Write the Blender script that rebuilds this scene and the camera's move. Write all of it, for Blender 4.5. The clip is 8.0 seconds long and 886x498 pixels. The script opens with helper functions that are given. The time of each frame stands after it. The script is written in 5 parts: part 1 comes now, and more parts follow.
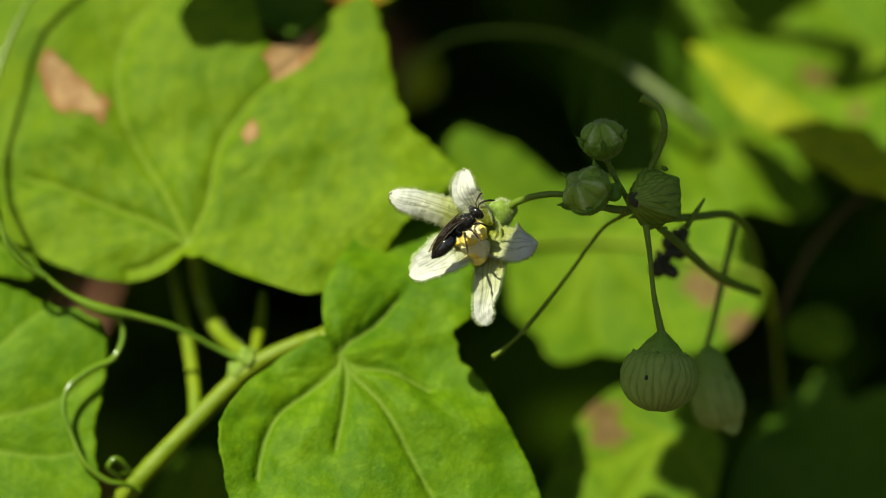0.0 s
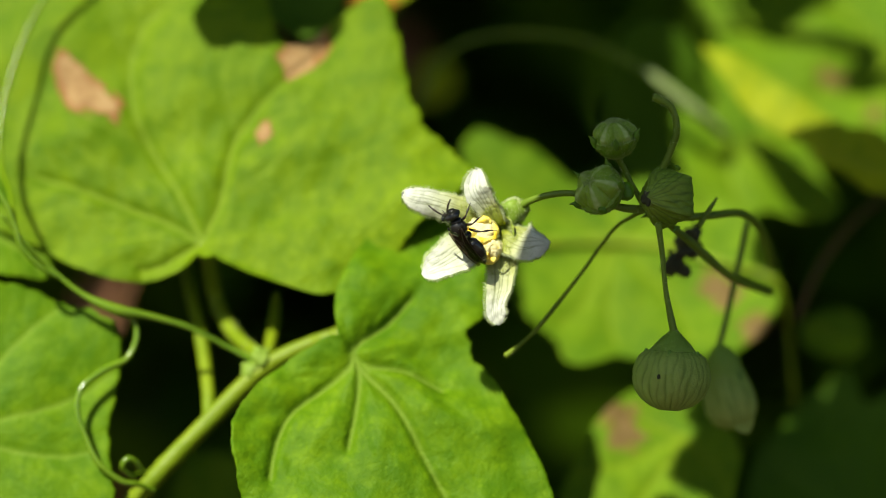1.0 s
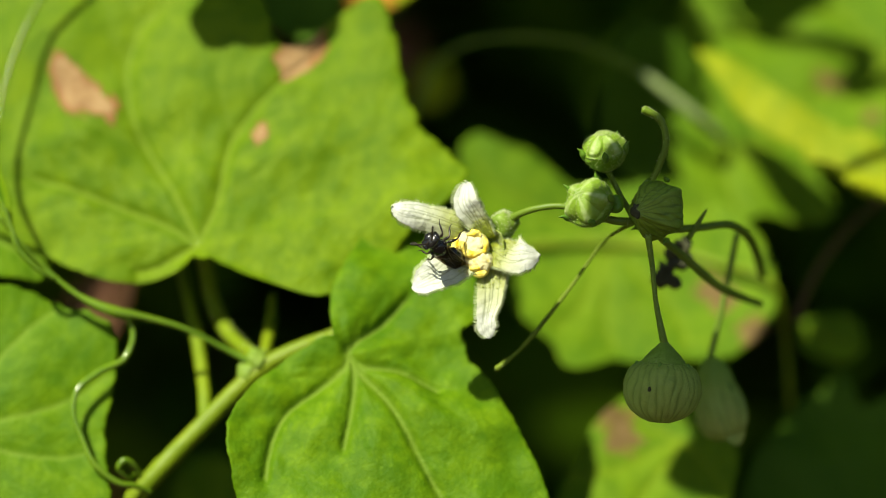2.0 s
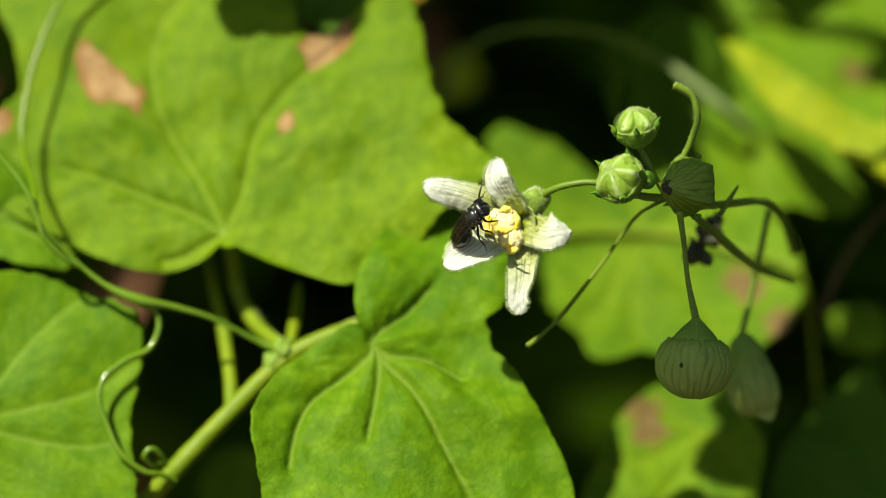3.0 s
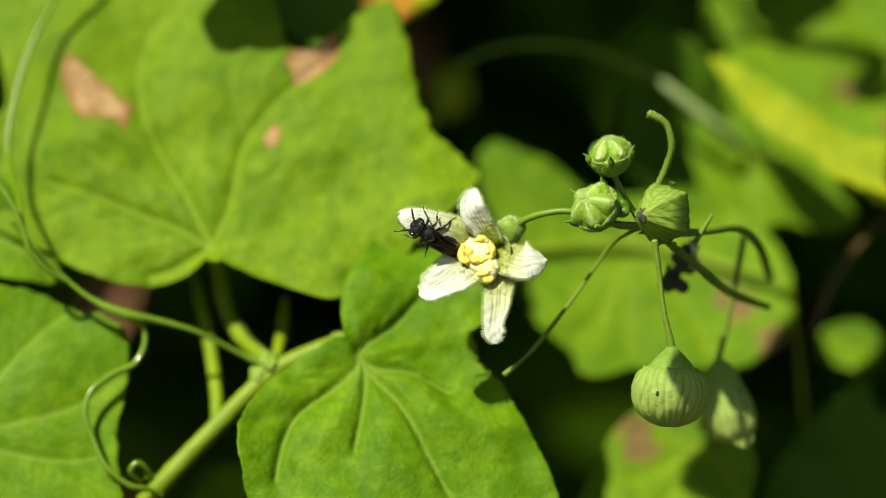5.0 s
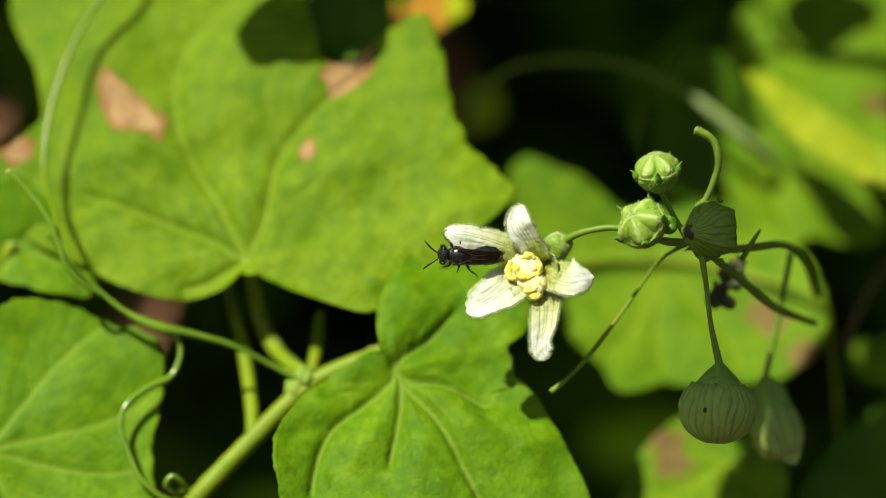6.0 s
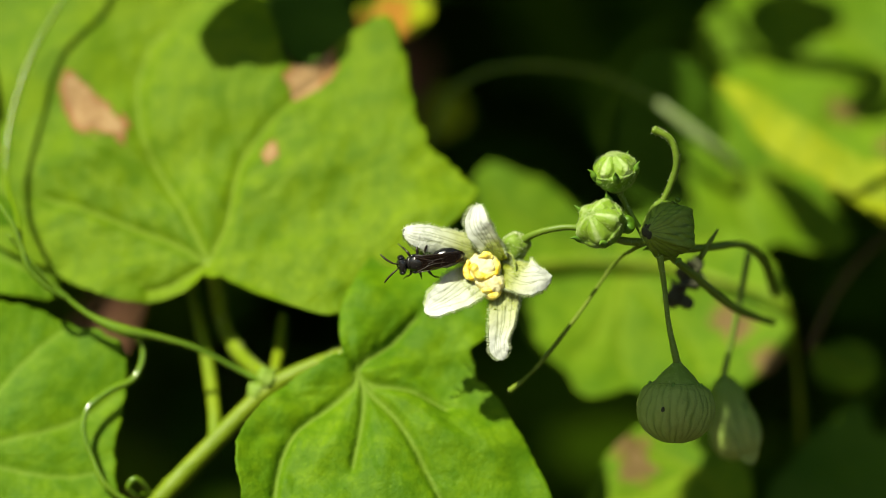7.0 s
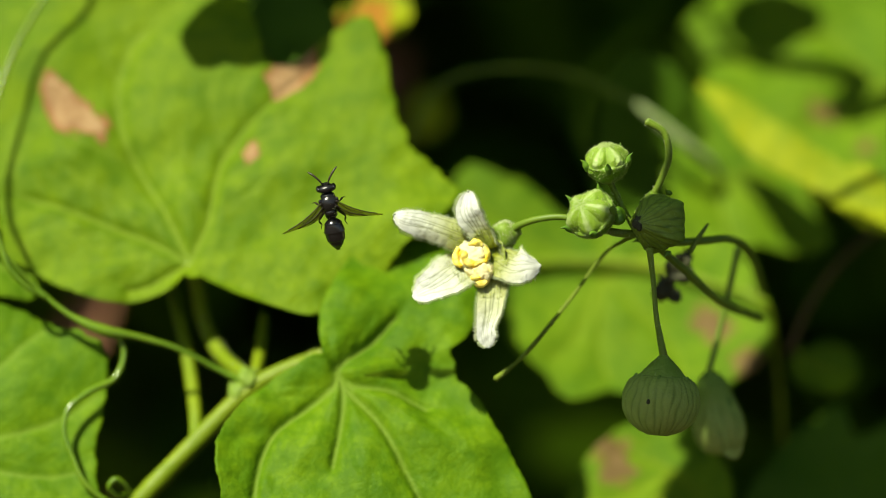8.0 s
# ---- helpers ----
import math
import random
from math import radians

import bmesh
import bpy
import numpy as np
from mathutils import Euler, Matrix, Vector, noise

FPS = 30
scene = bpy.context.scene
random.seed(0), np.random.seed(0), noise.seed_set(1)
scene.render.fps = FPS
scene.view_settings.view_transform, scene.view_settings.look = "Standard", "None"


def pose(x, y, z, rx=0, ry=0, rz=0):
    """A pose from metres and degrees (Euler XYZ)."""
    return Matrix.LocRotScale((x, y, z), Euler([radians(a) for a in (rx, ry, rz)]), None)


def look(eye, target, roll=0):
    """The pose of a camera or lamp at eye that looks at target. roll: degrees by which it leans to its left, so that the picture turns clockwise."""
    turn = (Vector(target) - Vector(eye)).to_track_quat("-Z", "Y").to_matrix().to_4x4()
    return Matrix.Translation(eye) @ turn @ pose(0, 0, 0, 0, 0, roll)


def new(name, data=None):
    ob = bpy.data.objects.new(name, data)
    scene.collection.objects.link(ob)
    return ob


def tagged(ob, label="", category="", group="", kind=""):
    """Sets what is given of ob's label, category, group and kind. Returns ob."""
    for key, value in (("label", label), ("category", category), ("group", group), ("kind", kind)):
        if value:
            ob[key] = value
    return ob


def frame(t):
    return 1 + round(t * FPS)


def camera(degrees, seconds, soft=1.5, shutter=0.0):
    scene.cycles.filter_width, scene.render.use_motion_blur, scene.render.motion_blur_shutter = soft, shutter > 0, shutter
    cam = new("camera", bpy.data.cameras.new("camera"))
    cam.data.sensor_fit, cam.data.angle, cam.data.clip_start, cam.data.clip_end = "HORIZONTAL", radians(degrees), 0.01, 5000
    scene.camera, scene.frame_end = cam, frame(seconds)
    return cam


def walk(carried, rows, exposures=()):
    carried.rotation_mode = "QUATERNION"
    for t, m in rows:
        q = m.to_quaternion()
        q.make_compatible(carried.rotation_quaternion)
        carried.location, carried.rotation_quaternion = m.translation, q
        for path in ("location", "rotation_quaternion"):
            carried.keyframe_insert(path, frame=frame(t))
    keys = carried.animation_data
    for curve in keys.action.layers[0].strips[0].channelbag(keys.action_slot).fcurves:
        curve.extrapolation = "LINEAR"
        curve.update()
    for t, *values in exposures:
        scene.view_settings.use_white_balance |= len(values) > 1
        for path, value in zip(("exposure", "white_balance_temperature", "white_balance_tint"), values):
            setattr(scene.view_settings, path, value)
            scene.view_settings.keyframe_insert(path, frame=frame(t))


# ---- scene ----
# A bryony vine with one open flower, seen close up in sunlight; a small black bee feeds and flies off.
# Layout numbers are millimetres from a point 600 mm above the ground: x across, y away, z up.

HEIGHT = 600.0


def mm(p):
    """Layout millimetres to world metres."""
    return Vector((p[0] / 1000, p[1] / 1000, (p[2] + HEIGHT) / 1000))


# ---- camera ----
cam = camera(14.0, 8.0, soft=0.9)
cam.data.dof.use_dof = True
cam.data.dof.focus_distance = 0.3578
cam.data.dof.aperture_fstop = 9.0
# seconds, pan to the left and tilt up in degrees
PAN = [
    (0, 0.000, 0.000), (0.1, -0.025, 0.001), (0.2, -0.016, 0.019), (0.3, 0.138, 0.019), (0.4, 0.265, 0.019), (0.5, 0.395, -0.018),
    (0.6, 0.383, -0.017), (0.7, 0.365, -0.017), (0.8, 0.301, -0.017), (0.9, 0.247, -0.008), (1, 0.215, 0.000), (1.1, 0.210, 0.028),
    (1.2, 0.210, 0.028), (2.3, 0.093, 0.010), (2.4, 0.075, -0.008), (2.5, 0.112, -0.054), (2.6, 0.183, -0.062), (2.7, 0.301, -0.062),
    (2.8, 0.401, -0.099), (2.9, 0.491, -0.126), (3, 0.565, -0.153), (3.1, 0.573, -0.144), (3.2, 0.555, -0.135), (3.3, 0.555, -0.135),
    (3.4, 0.591, -0.126), (3.5, 0.610, -0.144), (3.6, 0.627, -0.126), (3.7, 0.646, -0.126), (3.8, 0.636, -0.108), (3.9, 0.609, -0.072),
    (4, 0.503, -0.063), (4.1, 0.401, -0.035), (4.2, 0.314, -0.054), (5.3, 0.355, 0.128), (5.4, 0.247, 0.137), (5.5, 0.108, 0.126),
    (5.6, 0.220, 0.119), (5.7, 0.365, 0.119), (5.8, 0.564, 0.164), (5.9, 0.781, 0.237), (6, 0.906, 0.287), (6.1, 0.972, 0.309),
    (6.2, 0.936, 0.307), (6.3, 0.890, 0.316), (6.4, 0.791, 0.316), (6.5, 0.615, 0.314), (6.6, 0.510, 0.325), (6.7, 0.410, 0.335),
    (6.8, 0.292, 0.335), (6.9, 0.292, 0.335), (7, 0.314, 0.323), (7.1, 0.310, 0.316), (7.2, 0.319, 0.307), (7.3, 0.337, 0.289),
    (7.4, 0.310, 0.244), (7.5, 0.233, 0.224), (7.6, 0.183, 0.235), (7.7, 0.120, 0.262), (7.8, 0.056, 0.271), (7.9, 0.047, 0.298),
    (8, 0.011, 0.325),
]
EYE = mm((0, -360, 0))
walk(cam, [(t, pose(*EYE, 90 + tilt, 0, pan)) for t, pan, tilt in PAN], exposures=[(0, 0.64, 6850, 3), (0.5, 0.74, 6850, 3), (1.0, 0.88, 6850, 3), (2.3, 0.88, 6850, 3), (7.5, 0.86, 6850, 3), (8, 0.84, 6850, 3)])

# ---- light ----
SUN = Vector((-0.40, -0.60, 0.74)).normalized()
world = bpy.data.worlds.new("sky")
scene.world = world
world.use_nodes = True
sky = world.node_tree.nodes.new("ShaderNodeTexSky")
sky.sky_type = "NISHITA"
sky.sun_disc = False
sky.sun_elevation = math.asin(SUN.z)
sky.sun_rotation = math.atan2(SUN.x, SUN.y)
back = world.node_tree.nodes["Background"]
back.inputs["Strength"].default_value = 0.052
world.node_tree.links.new(sky.outputs[0], back.inputs["Color"])
sun_data = bpy.data.lights.new("sun", "SUN")
sun_data.energy = 4.6
sun_data.angle = radians(0.53)
sun_data.color = (1.0, 0.95, 0.80)
sun = new("sun", sun_data)
sun.matrix_world = look(mm((0, 0, 0)) + SUN * 3, mm((0, 0, 0)))


# ---- materials ----
def material(name):
    m = bpy.data.materials.new(name)
    m.use_nodes = True
    nt = m.node_tree
    bsdf = nt.nodes["Principled BSDF"]
    return m, nt, bsdf


def node(nt, kind, **values):
    n = nt.nodes.new(kind)
    for key, value in values.items():
        n.inputs[key.replace("_", " ")].default_value = value
    return n


def noise_node(nt, scale, detail=4, rough=0.55):
    co = nt.nodes.new("ShaderNodeTexCoord")
    n = node(nt, "ShaderNodeTexNoise", Scale=scale, Detail=detail, Roughness=rough)
    nt.links.new(co.outputs["Object"], n.inputs["Vector"])
    return n.outputs["Fac"]


def ramp(nt, fac, stops):
    r = nt.nodes.new("ShaderNodeValToRGB")
    while len(r.color_ramp.elements) < len(stops):
        r.color_ramp.elements.new(0.5)
    for e, (pos, col) in zip(r.color_ramp.elements, stops):
        e.position, e.color = pos, (*col, 1)
    nt.links.new(fac, r.inputs["Fac"])
    return r.outputs["Color"]


def mix(nt, fac, a, b, blend="MIX"):
    n = nt.nodes.new("ShaderNodeMix")
    n.data_type, n.blend_type = "RGBA", blend
    for sock, value in ((n.inputs[0], fac), (n.inputs[6], a), (n.inputs[7], b)):
        if isinstance(value, (int, float)):
            sock.default_value = value
        elif isinstance(value, tuple):
            sock.default_value = (*value, 1)
        else:
            nt.links.new(value, sock)
    return n.outputs[2]


def attribute(nt, name):
    a = nt.nodes.new("ShaderNodeAttribute")
    a.attribute_name = name
    return a.outputs["Fac"]


def bump(nt, bsdf, fac, strength, distance):
    b = node(nt, "ShaderNodeBump", Strength=strength, Distance=distance)
    nt.links.new(fac, b.inputs["Height"])
    nt.links.new(b.outputs[0], bsdf.inputs["Normal"])


def translucent(nt, bsdf, colour, amount):
    """Mixes light that passes through a thin leaf or petal into its surface."""
    out = nt.nodes["Material Output"]
    t = nt.nodes.new("ShaderNodeBsdfTranslucent")
    s = nt.nodes.new("ShaderNodeMixShader")
    s.inputs[0].default_value = amount
    nt.links.new(colour, t.inputs[0])
    nt.links.new(bsdf.outputs[0], s.inputs[1])
    nt.links.new(t.outputs[0], s.inputs[2])
    nt.links.new(s.outputs[0], out.inputs["Surface"])


def leaf_material(name, dark, mid, light, vein, rough=0.6, rim=(0.26, 0.11, 0.035), dead=((0.25, 0.14, 0.06), (0.39, 0.25, 0.115), (0.49, 0.35, 0.19)), relief=0.6):
    m, nt, bsdf = material(name)
    light = tuple(c * 1.14 for c in light)
    broad = ramp(nt, noise_node(nt, 75, 4), [(0.36, dark), (0.5, mid), (0.64, light)])
    broad = mix(nt, 0.3, broad, ramp(nt, noise_node(nt, 210, 3), [(0.42, dark), (0.58, light)]))
    fine = noise_node(nt, 420, 6, 0.65)
    col = mix(nt, 0.4, broad, ramp(nt, fine, [(0.36, dark), (0.64, light)]))
    net = nt.nodes.new("ShaderNodeTexVoronoi")
    net.feature = "DISTANCE_TO_EDGE"
    net.inputs["Scale"].default_value = 620
    co = nt.nodes.new("ShaderNodeTexCoord")
    warp = mix(nt, 0.0012, co.outputs["Object"], nt.nodes.new("ShaderNodeTexNoise").outputs["Color"], "ADD")
    nt.links.new(warp, net.inputs["Vector"])
    lines = ramp(nt, net.outputs["Distance"], [(0.0, (0.32, 0.32, 0.32)), (0.12, (0, 0, 0))])
    col = mix(nt, lines, col, dark)
    pits = ramp(nt, noise_node(nt, 1500, 2), [(0.62, (0, 0, 0)), (0.74, (0.2, 0.2, 0.2))])
    col = mix(nt, pits, col, tuple(min(1, c * 1.5 + 0.01) for c in light))
    col = mix(nt, attribute(nt, "vein"), col, vein)
    blight = attribute(nt, "blight")
    dry = ramp(nt, noise_node(nt, 600, 5), [(0.3, dead[0]), (0.55, dead[1]), (0.75, dead[2])])
    edge = ramp(nt, blight, [(0.25, (0, 0, 0)), (0.75, (1, 1, 1))])
    brown = mix(nt, edge, rim, dry)
    col = mix(nt, ramp(nt, blight, [(0.08, (0, 0, 0)), (0.22, (1, 1, 1))]), col, brown)
    nt.links.new(col, bsdf.inputs["Base Color"])
    bsdf.inputs["Roughness"].default_value = rough
    bsdf.inputs["Specular IOR Level"].default_value = 0.12
    quilt = node(nt, "ShaderNodeMath")
    quilt.operation = "ADD"
    nt.links.new(noise_node(nt, 330, 4, 0.6), quilt.inputs[0])
    nt.links.new(ramp(nt, noise_node(nt, 1800, 3), [(0.3, (0, 0, 0)), (0.7, (0.25, 0.25, 0.25))]), quilt.inputs[1])
    bump(nt, bsdf, quilt.outputs[0], relief, 0.0004)
    translucent(nt, bsdf, col, 0.3)
    return m


def plain(name, stops, scale, rough, spec=0.4, bump_scale=None, bump_depth=0.0001, thru=0.0, metal=0.0):
    m, nt, bsdf = material(name)
    col = ramp(nt, noise_node(nt, scale), stops)
    nt.links.new(col, bsdf.inputs["Base Color"])
    bsdf.inputs["Roughness"].default_value = rough
    bsdf.inputs["Specular IOR Level"].default_value = spec
    bsdf.inputs["Metallic"].default_value = metal
    if bump_scale:
        bump(nt, bsdf, noise_node(nt, bump_scale), 0.4, bump_depth)
    if thru:
        translucent(nt, bsdf, col, thru)
    return m


LEAF = leaf_material("bryony_leaf", (0.074, 0.158, 0.002), (0.115, 0.208, 0.003), (0.165, 0.255, 0.005), (0.20, 0.30, 0.025))
LEAF_FRESH = leaf_material("fresh_leaf", (0.058, 0.15, 0.002), (0.094, 0.205, 0.003), (0.142, 0.250, 0.004), (0.19, 0.31, 0.03), relief=0.4)
LEAF_FRONT = leaf_material("front_leaf", (0.058, 0.15, 0.002), (0.094, 0.205, 0.003), (0.142, 0.250, 0.004), (0.19, 0.29, 0.035), relief=0.5)
LEAF_BACK = leaf_material("background_leaf", (0.062, 0.145, 0.003), (0.098, 0.198, 0.004), (0.148, 0.25, 0.007), (0.19, 0.28, 0.01), 0.65, (0.17, 0.16, 0.02), ((0.12, 0.085, 0.025), (0.18, 0.12, 0.045), (0.24, 0.165, 0.07)))
LEAF_YELLOW = leaf_material("yellowing_leaf", (0.17, 0.25, 0.004), (0.24, 0.30, 0.005), (0.31, 0.34, 0.008), (0.27, 0.32, 0.02), 0.6, (0.35, 0.14, 0.01), ((0.25, 0.10, 0.01), (0.40, 0.19, 0.02), (0.48, 0.28, 0.05)))
# hedge leaf colour; on three background leaves it puts shade into the colour
LEAF_SHADE = plain("hedge_and_shaded_leaf", [(0.3, (0.04, 0.1, 0.005)), (0.7, (0.08, 0.165, 0.008))], 60, 0.6, 0.1, thru=0.25)
STEM = plain("stem", [(0.3, (0.13, 0.215, 0.005)), (0.7, (0.22, 0.30, 0.010))], 220, 0.5, 0.3, bump_scale=1200, bump_depth=0.0003, thru=0.2)
TENDRIL = plain("tendril", [(0.3, (0.09, 0.19, 0.006)), (0.7, (0.16, 0.27, 0.012))], 160, 0.17, 0.95, thru=0.15)
TENDRIL_DULL = plain("dull_tendril", [(0.3, (0.09, 0.165, 0.004)), (0.7, (0.14, 0.215, 0.006))], 160, 0.25, 0.25)
LIT_STALK = plain("lit_stalk", [(0.3, (0.22, 0.30, 0.10)), (0.7, (0.36, 0.42, 0.22))], 100, 0.45)
# reddish brown, darkened: the shade on this stem is put into its colour
RED_STEM = plain("reddish_stem", [(0.3, (0.045, 0.03, 0.01)), (0.7, (0.08, 0.055, 0.015))], 100, 0.6, 0.2)
CALYX = plain("calyx_green", [(0.3, (0.20, 0.33, 0.03)), (0.7, (0.30, 0.44, 0.06))], 600, 0.5, bump_scale=3000, thru=0.3)
SPRAY_STEM = plain("spray_stem", [(0.3, (0.08, 0.145, 0.008)), (0.7, (0.14, 0.22, 0.014))], 300, 0.5, bump_scale=3000)
SEPAL = plain("sepal", [(0.3, (0.06, 0.15, 0.008)), (0.7, (0.12, 0.23, 0.015))], 500, 0.5)
POLLEN = plain("pollen", [(0.36, (0.90, 0.60, 0.02)), (0.56, (0.92, 0.77, 0.17))], 1500, 0.6, bump_scale=2600, bump_depth=0.0006)
ANTHER = plain("anther_tissue", [(0.34, (0.91, 0.78, 0.20)), (0.5, (0.93, 0.88, 0.52))], 900, 0.5, bump_scale=2600, bump_depth=0.0006, thru=0.35)
HAIR = plain("plant_hair", [(0.3, (0.50, 0.60, 0.28)), (0.7, (0.70, 0.76, 0.48))], 300, 0.4, thru=0.4)
BUD_HAIR = plain("bud_hair", [(0.3, (0.26, 0.38, 0.08)), (0.7, (0.46, 0.56, 0.24))], 900, 0.3, 0.6, thru=0.3)
STALK_OLD = plain("old_stalk", [(0.3, (0.08, 0.13, 0.009)), (0.7, (0.16, 0.22, 0.016))], 300, 0.6, 0.2, bump_scale=3000)
THROAT = plain("throat_hair", [(0.3, (0.24, 0.34, 0.012)), (0.7, (0.42, 0.48, 0.04))], 900, 0.4, 0.4, thru=0.3)
SOIL = plain("soil", [(0.3, (0.025, 0.016, 0.010)), (0.7, (0.07, 0.045, 0.028))], 30, 0.9, bump_scale=200, bump_depth=0.004)
LITTER = plain("dead_leaf", [(0.3, (0.11, 0.048, 0.022)), (0.7, (0.22, 0.105, 0.055))], 80, 0.7)
WITHERED = plain("withered_flower", [(0.3, (0.016, 0.018, 0.007)), (0.7, (0.055, 0.06, 0.022))], 700, 0.8, bump_scale=2500, bump_depth=0.0003)
CHITIN = plain("black_chitin", [(0.3, (0.003, 0.003, 0.0035)), (0.7, (0.009, 0.008, 0.008))], 900, 0.16, 0.8)
CHITIN_PITTED = plain("pitted_black_chitin", [(0.3, (0.004, 0.004, 0.0045)), (0.7, (0.014, 0.013, 0.012))], 900, 0.24, 0.6, bump_scale=6500, bump_depth=0.00005)
CHITIN_DULL = plain("brown_black_chitin", [(0.3, (0.010, 0.007, 0.005)), (0.7, (0.03, 0.018, 0.012))], 900, 0.4, 0.5)


def wing_material():
    m, nt, bsdf = material("smoky_wing")
    bsdf.inputs["Base Color"].default_value = (0.022, 0.014, 0.010, 1)
    bsdf.inputs["Roughness"].default_value = 0.16
    bump(nt, bsdf, noise_node(nt, 2200, 2), 0.5, 0.0002)
    t = node(nt, "ShaderNodeBsdfTransparent", Color=(0.52, 0.42, 0.33, 1))
    s = nt.nodes.new("ShaderNodeMixShader")
    s.inputs[0].default_value = 0.66
    nt.links.new(bsdf.outputs[0], s.inputs[1])
    nt.links.new(t.outputs[0], s.inputs[2])
    nt.links.new(s.outputs[0], nt.nodes["Material Output"].inputs["Surface"])
    return m


WING = wing_material()


def petal_material(name, white, green, vein_col, green_end, relief=0.7, rough=0.55, thru=0.3):
    """White petal that turns green at its foot, with darker lengthwise veins."""
    m, nt, bsdf = material(name)
    fine = ramp(nt, noise_node(nt, 900, 4), [(0.3, tuple(c * 0.86 for c in white)), (0.65, white)])
    along = attribute(nt, "along")
    patch = node(nt, "ShaderNodeMath")
    patch.operation = "MULTIPLY_ADD"
    nt.links.new(noise_node(nt, 500, 3), patch.inputs[0])
    patch.inputs[1].default_value = 0.34
    nt.links.new(along, patch.inputs[2])
    foot = ramp(nt, patch.outputs[0], [(0.26, (1, 1, 1)), (0.2 + green_end * 0.45, (0.7, 0.7, 0.7)), (0.17 + green_end, (0, 0, 0))])
    col = mix(nt, foot, fine, green)
    col = mix(nt, attribute(nt, "vein"), col, vein_col)
    nt.links.new(col, bsdf.inputs["Base Color"])
    bsdf.inputs["Roughness"].default_value = rough
    bump(nt, bsdf, noise_node(nt, 3600, 4, 0.7), relief, 0.00025)
    translucent(nt, bsdf, col, thru)
    return m


PETAL = petal_material("white_petal", (0.64, 0.67, 0.59), (0.32, 0.36, 0.01), (0.12, 0.15, 0.025), 0.72, 0.5, 0.5, 0.2)
DISH = petal_material("flower_cup", (0.40, 0.50, 0.06), (0.30, 0.42, 0.015), (0.3, 0.4, 0.1), 1.0)
BUD = petal_material("green_bud", (0.25, 0.41, 0.03), (0.09, 0.22, 0.004), (0.46, 0.57, 0.24), 0.62, 0.5, 0.34, 0.2)
BUD_OLD = petal_material("swollen_bud", (0.29, 0.43, 0.045), (0.13, 0.26, 0.012), (0.055, 0.12, 0.006), 0.7, 0.6, 0.45)
BUD_PALE = petal_material("pale_bud", (0.42, 0.54, 0.12), (0.17, 0.31, 0.025), (0.16, 0.26, 0.03), 0.8)

# ---- helpers that build ----
ORIGIN = {}


def thing(name, at, label, category, group="", kind=""):
    ob = new(name)
    ob.empty_display_size = 0.005
    ob.location = mm(at)
    ORIGIN[ob] = Vector(at)
    return tagged(ob, label, category, group, kind)


def data(name, verts, faces, mat, attrs=None, smooth=True):
    """A mesh from layout millimetres that are relative to its object."""
    me = bpy.data.meshes.new(name)
    v = np.asarray(verts, float) / 1000
    me.from_pydata([tuple(p) for p in v], [], [tuple(f) for f in faces])
    for key, values in (attrs or {}).items():
        me.attributes.new(key, "FLOAT", "POINT").data.foreach_set("value", np.asarray(values, np.float32))
    if smooth:
        me.polygons.foreach_set("use_smooth", [True] * len(me.polygons))
    me.materials.append(mat)
    me.update()
    return me


def part(name, built, mat, parent, label="", at=None, thick=0.0, kind=""):
    """Links built = (verts, faces[, attributes]) in layout millimetres as one mesh object under parent."""
    at = Vector(at) if at is not None else ORIGIN[parent]
    verts = np.asarray(built[0], float) - np.array(at)
    ob = new(name, data(name, verts, built[1], mat, built[2] if len(built) > 2 else None))
    ob.parent = parent
    ob.location = (at - ORIGIN[parent]) / 1000
    ORIGIN[ob] = at
    if thick:
        s = ob.modifiers.new("thickness", "SOLIDIFY")
        s.thickness, s.offset = thick / 1000, -1
    return tagged(ob, label, kind=kind)


def spline(pts, n):
    """n places along a smooth curve through pts (rows of any width)."""
    p = np.asarray(pts, float)
    p = np.vstack([2 * p[0] - p[1], p, 2 * p[-1] - p[-2]])
    out = []
    for u in np.linspace(0, len(p) - 3 - 1e-9, n):
        i, f = int(u), u - int(u)
        a, b, c, d = p[i:i + 4]
        out.append(0.5 * (2 * b + (c - a) * f + (2 * a - 5 * b + 4 * c - d) * f ** 2 + (3 * b - a - 3 * c + d) * f ** 3))
    return np.array(out)


def sweep(path, radii, sides=12, rough=0.0, seed=0):
    """A round tube along path with a radius for each row, closed at both ends."""
    rng = np.random.default_rng(seed)
    tang = np.gradient(path, axis=0)
    tang /= np.linalg.norm(tang, axis=1)[:, None] + 1e-12
    up = np.array((0.3, -0.9, 0.25))
    verts, faces = [], []
    ang = np.linspace(0, 2 * math.pi, sides, endpoint=False)
    for p, t, r in zip(path, tang, radii):
        up = up - t * up.dot(t)
        up /= np.linalg.norm(up) + 1e-12
        side = np.cross(t, up)
        rr = r * (1 + rough * rng.normal(size=sides))
        verts.append(p + (np.cos(ang) * rr)[:, None] * up + (np.sin(ang) * rr)[:, None] * side)
    n = len(path)
    verts = np.vstack(verts + [path[:1] - tang[:1] * radii[0] * 0.4, path[-1:] + tang[-1:] * radii[-1] * 0.4])
    for i in range(n - 1):
        for j in range(sides):
            k = (j + 1) % sides
            faces.append((i * sides + j, i * sides + k, (i + 1) * sides + k, (i + 1) * sides + j))
    for j in range(sides):
        k = (j + 1) % sides
        faces.append((n * sides, k, j))
        faces.append((n * sides + 1, (n - 1) * sides + j, (n - 1) * sides + k))
    return verts, faces


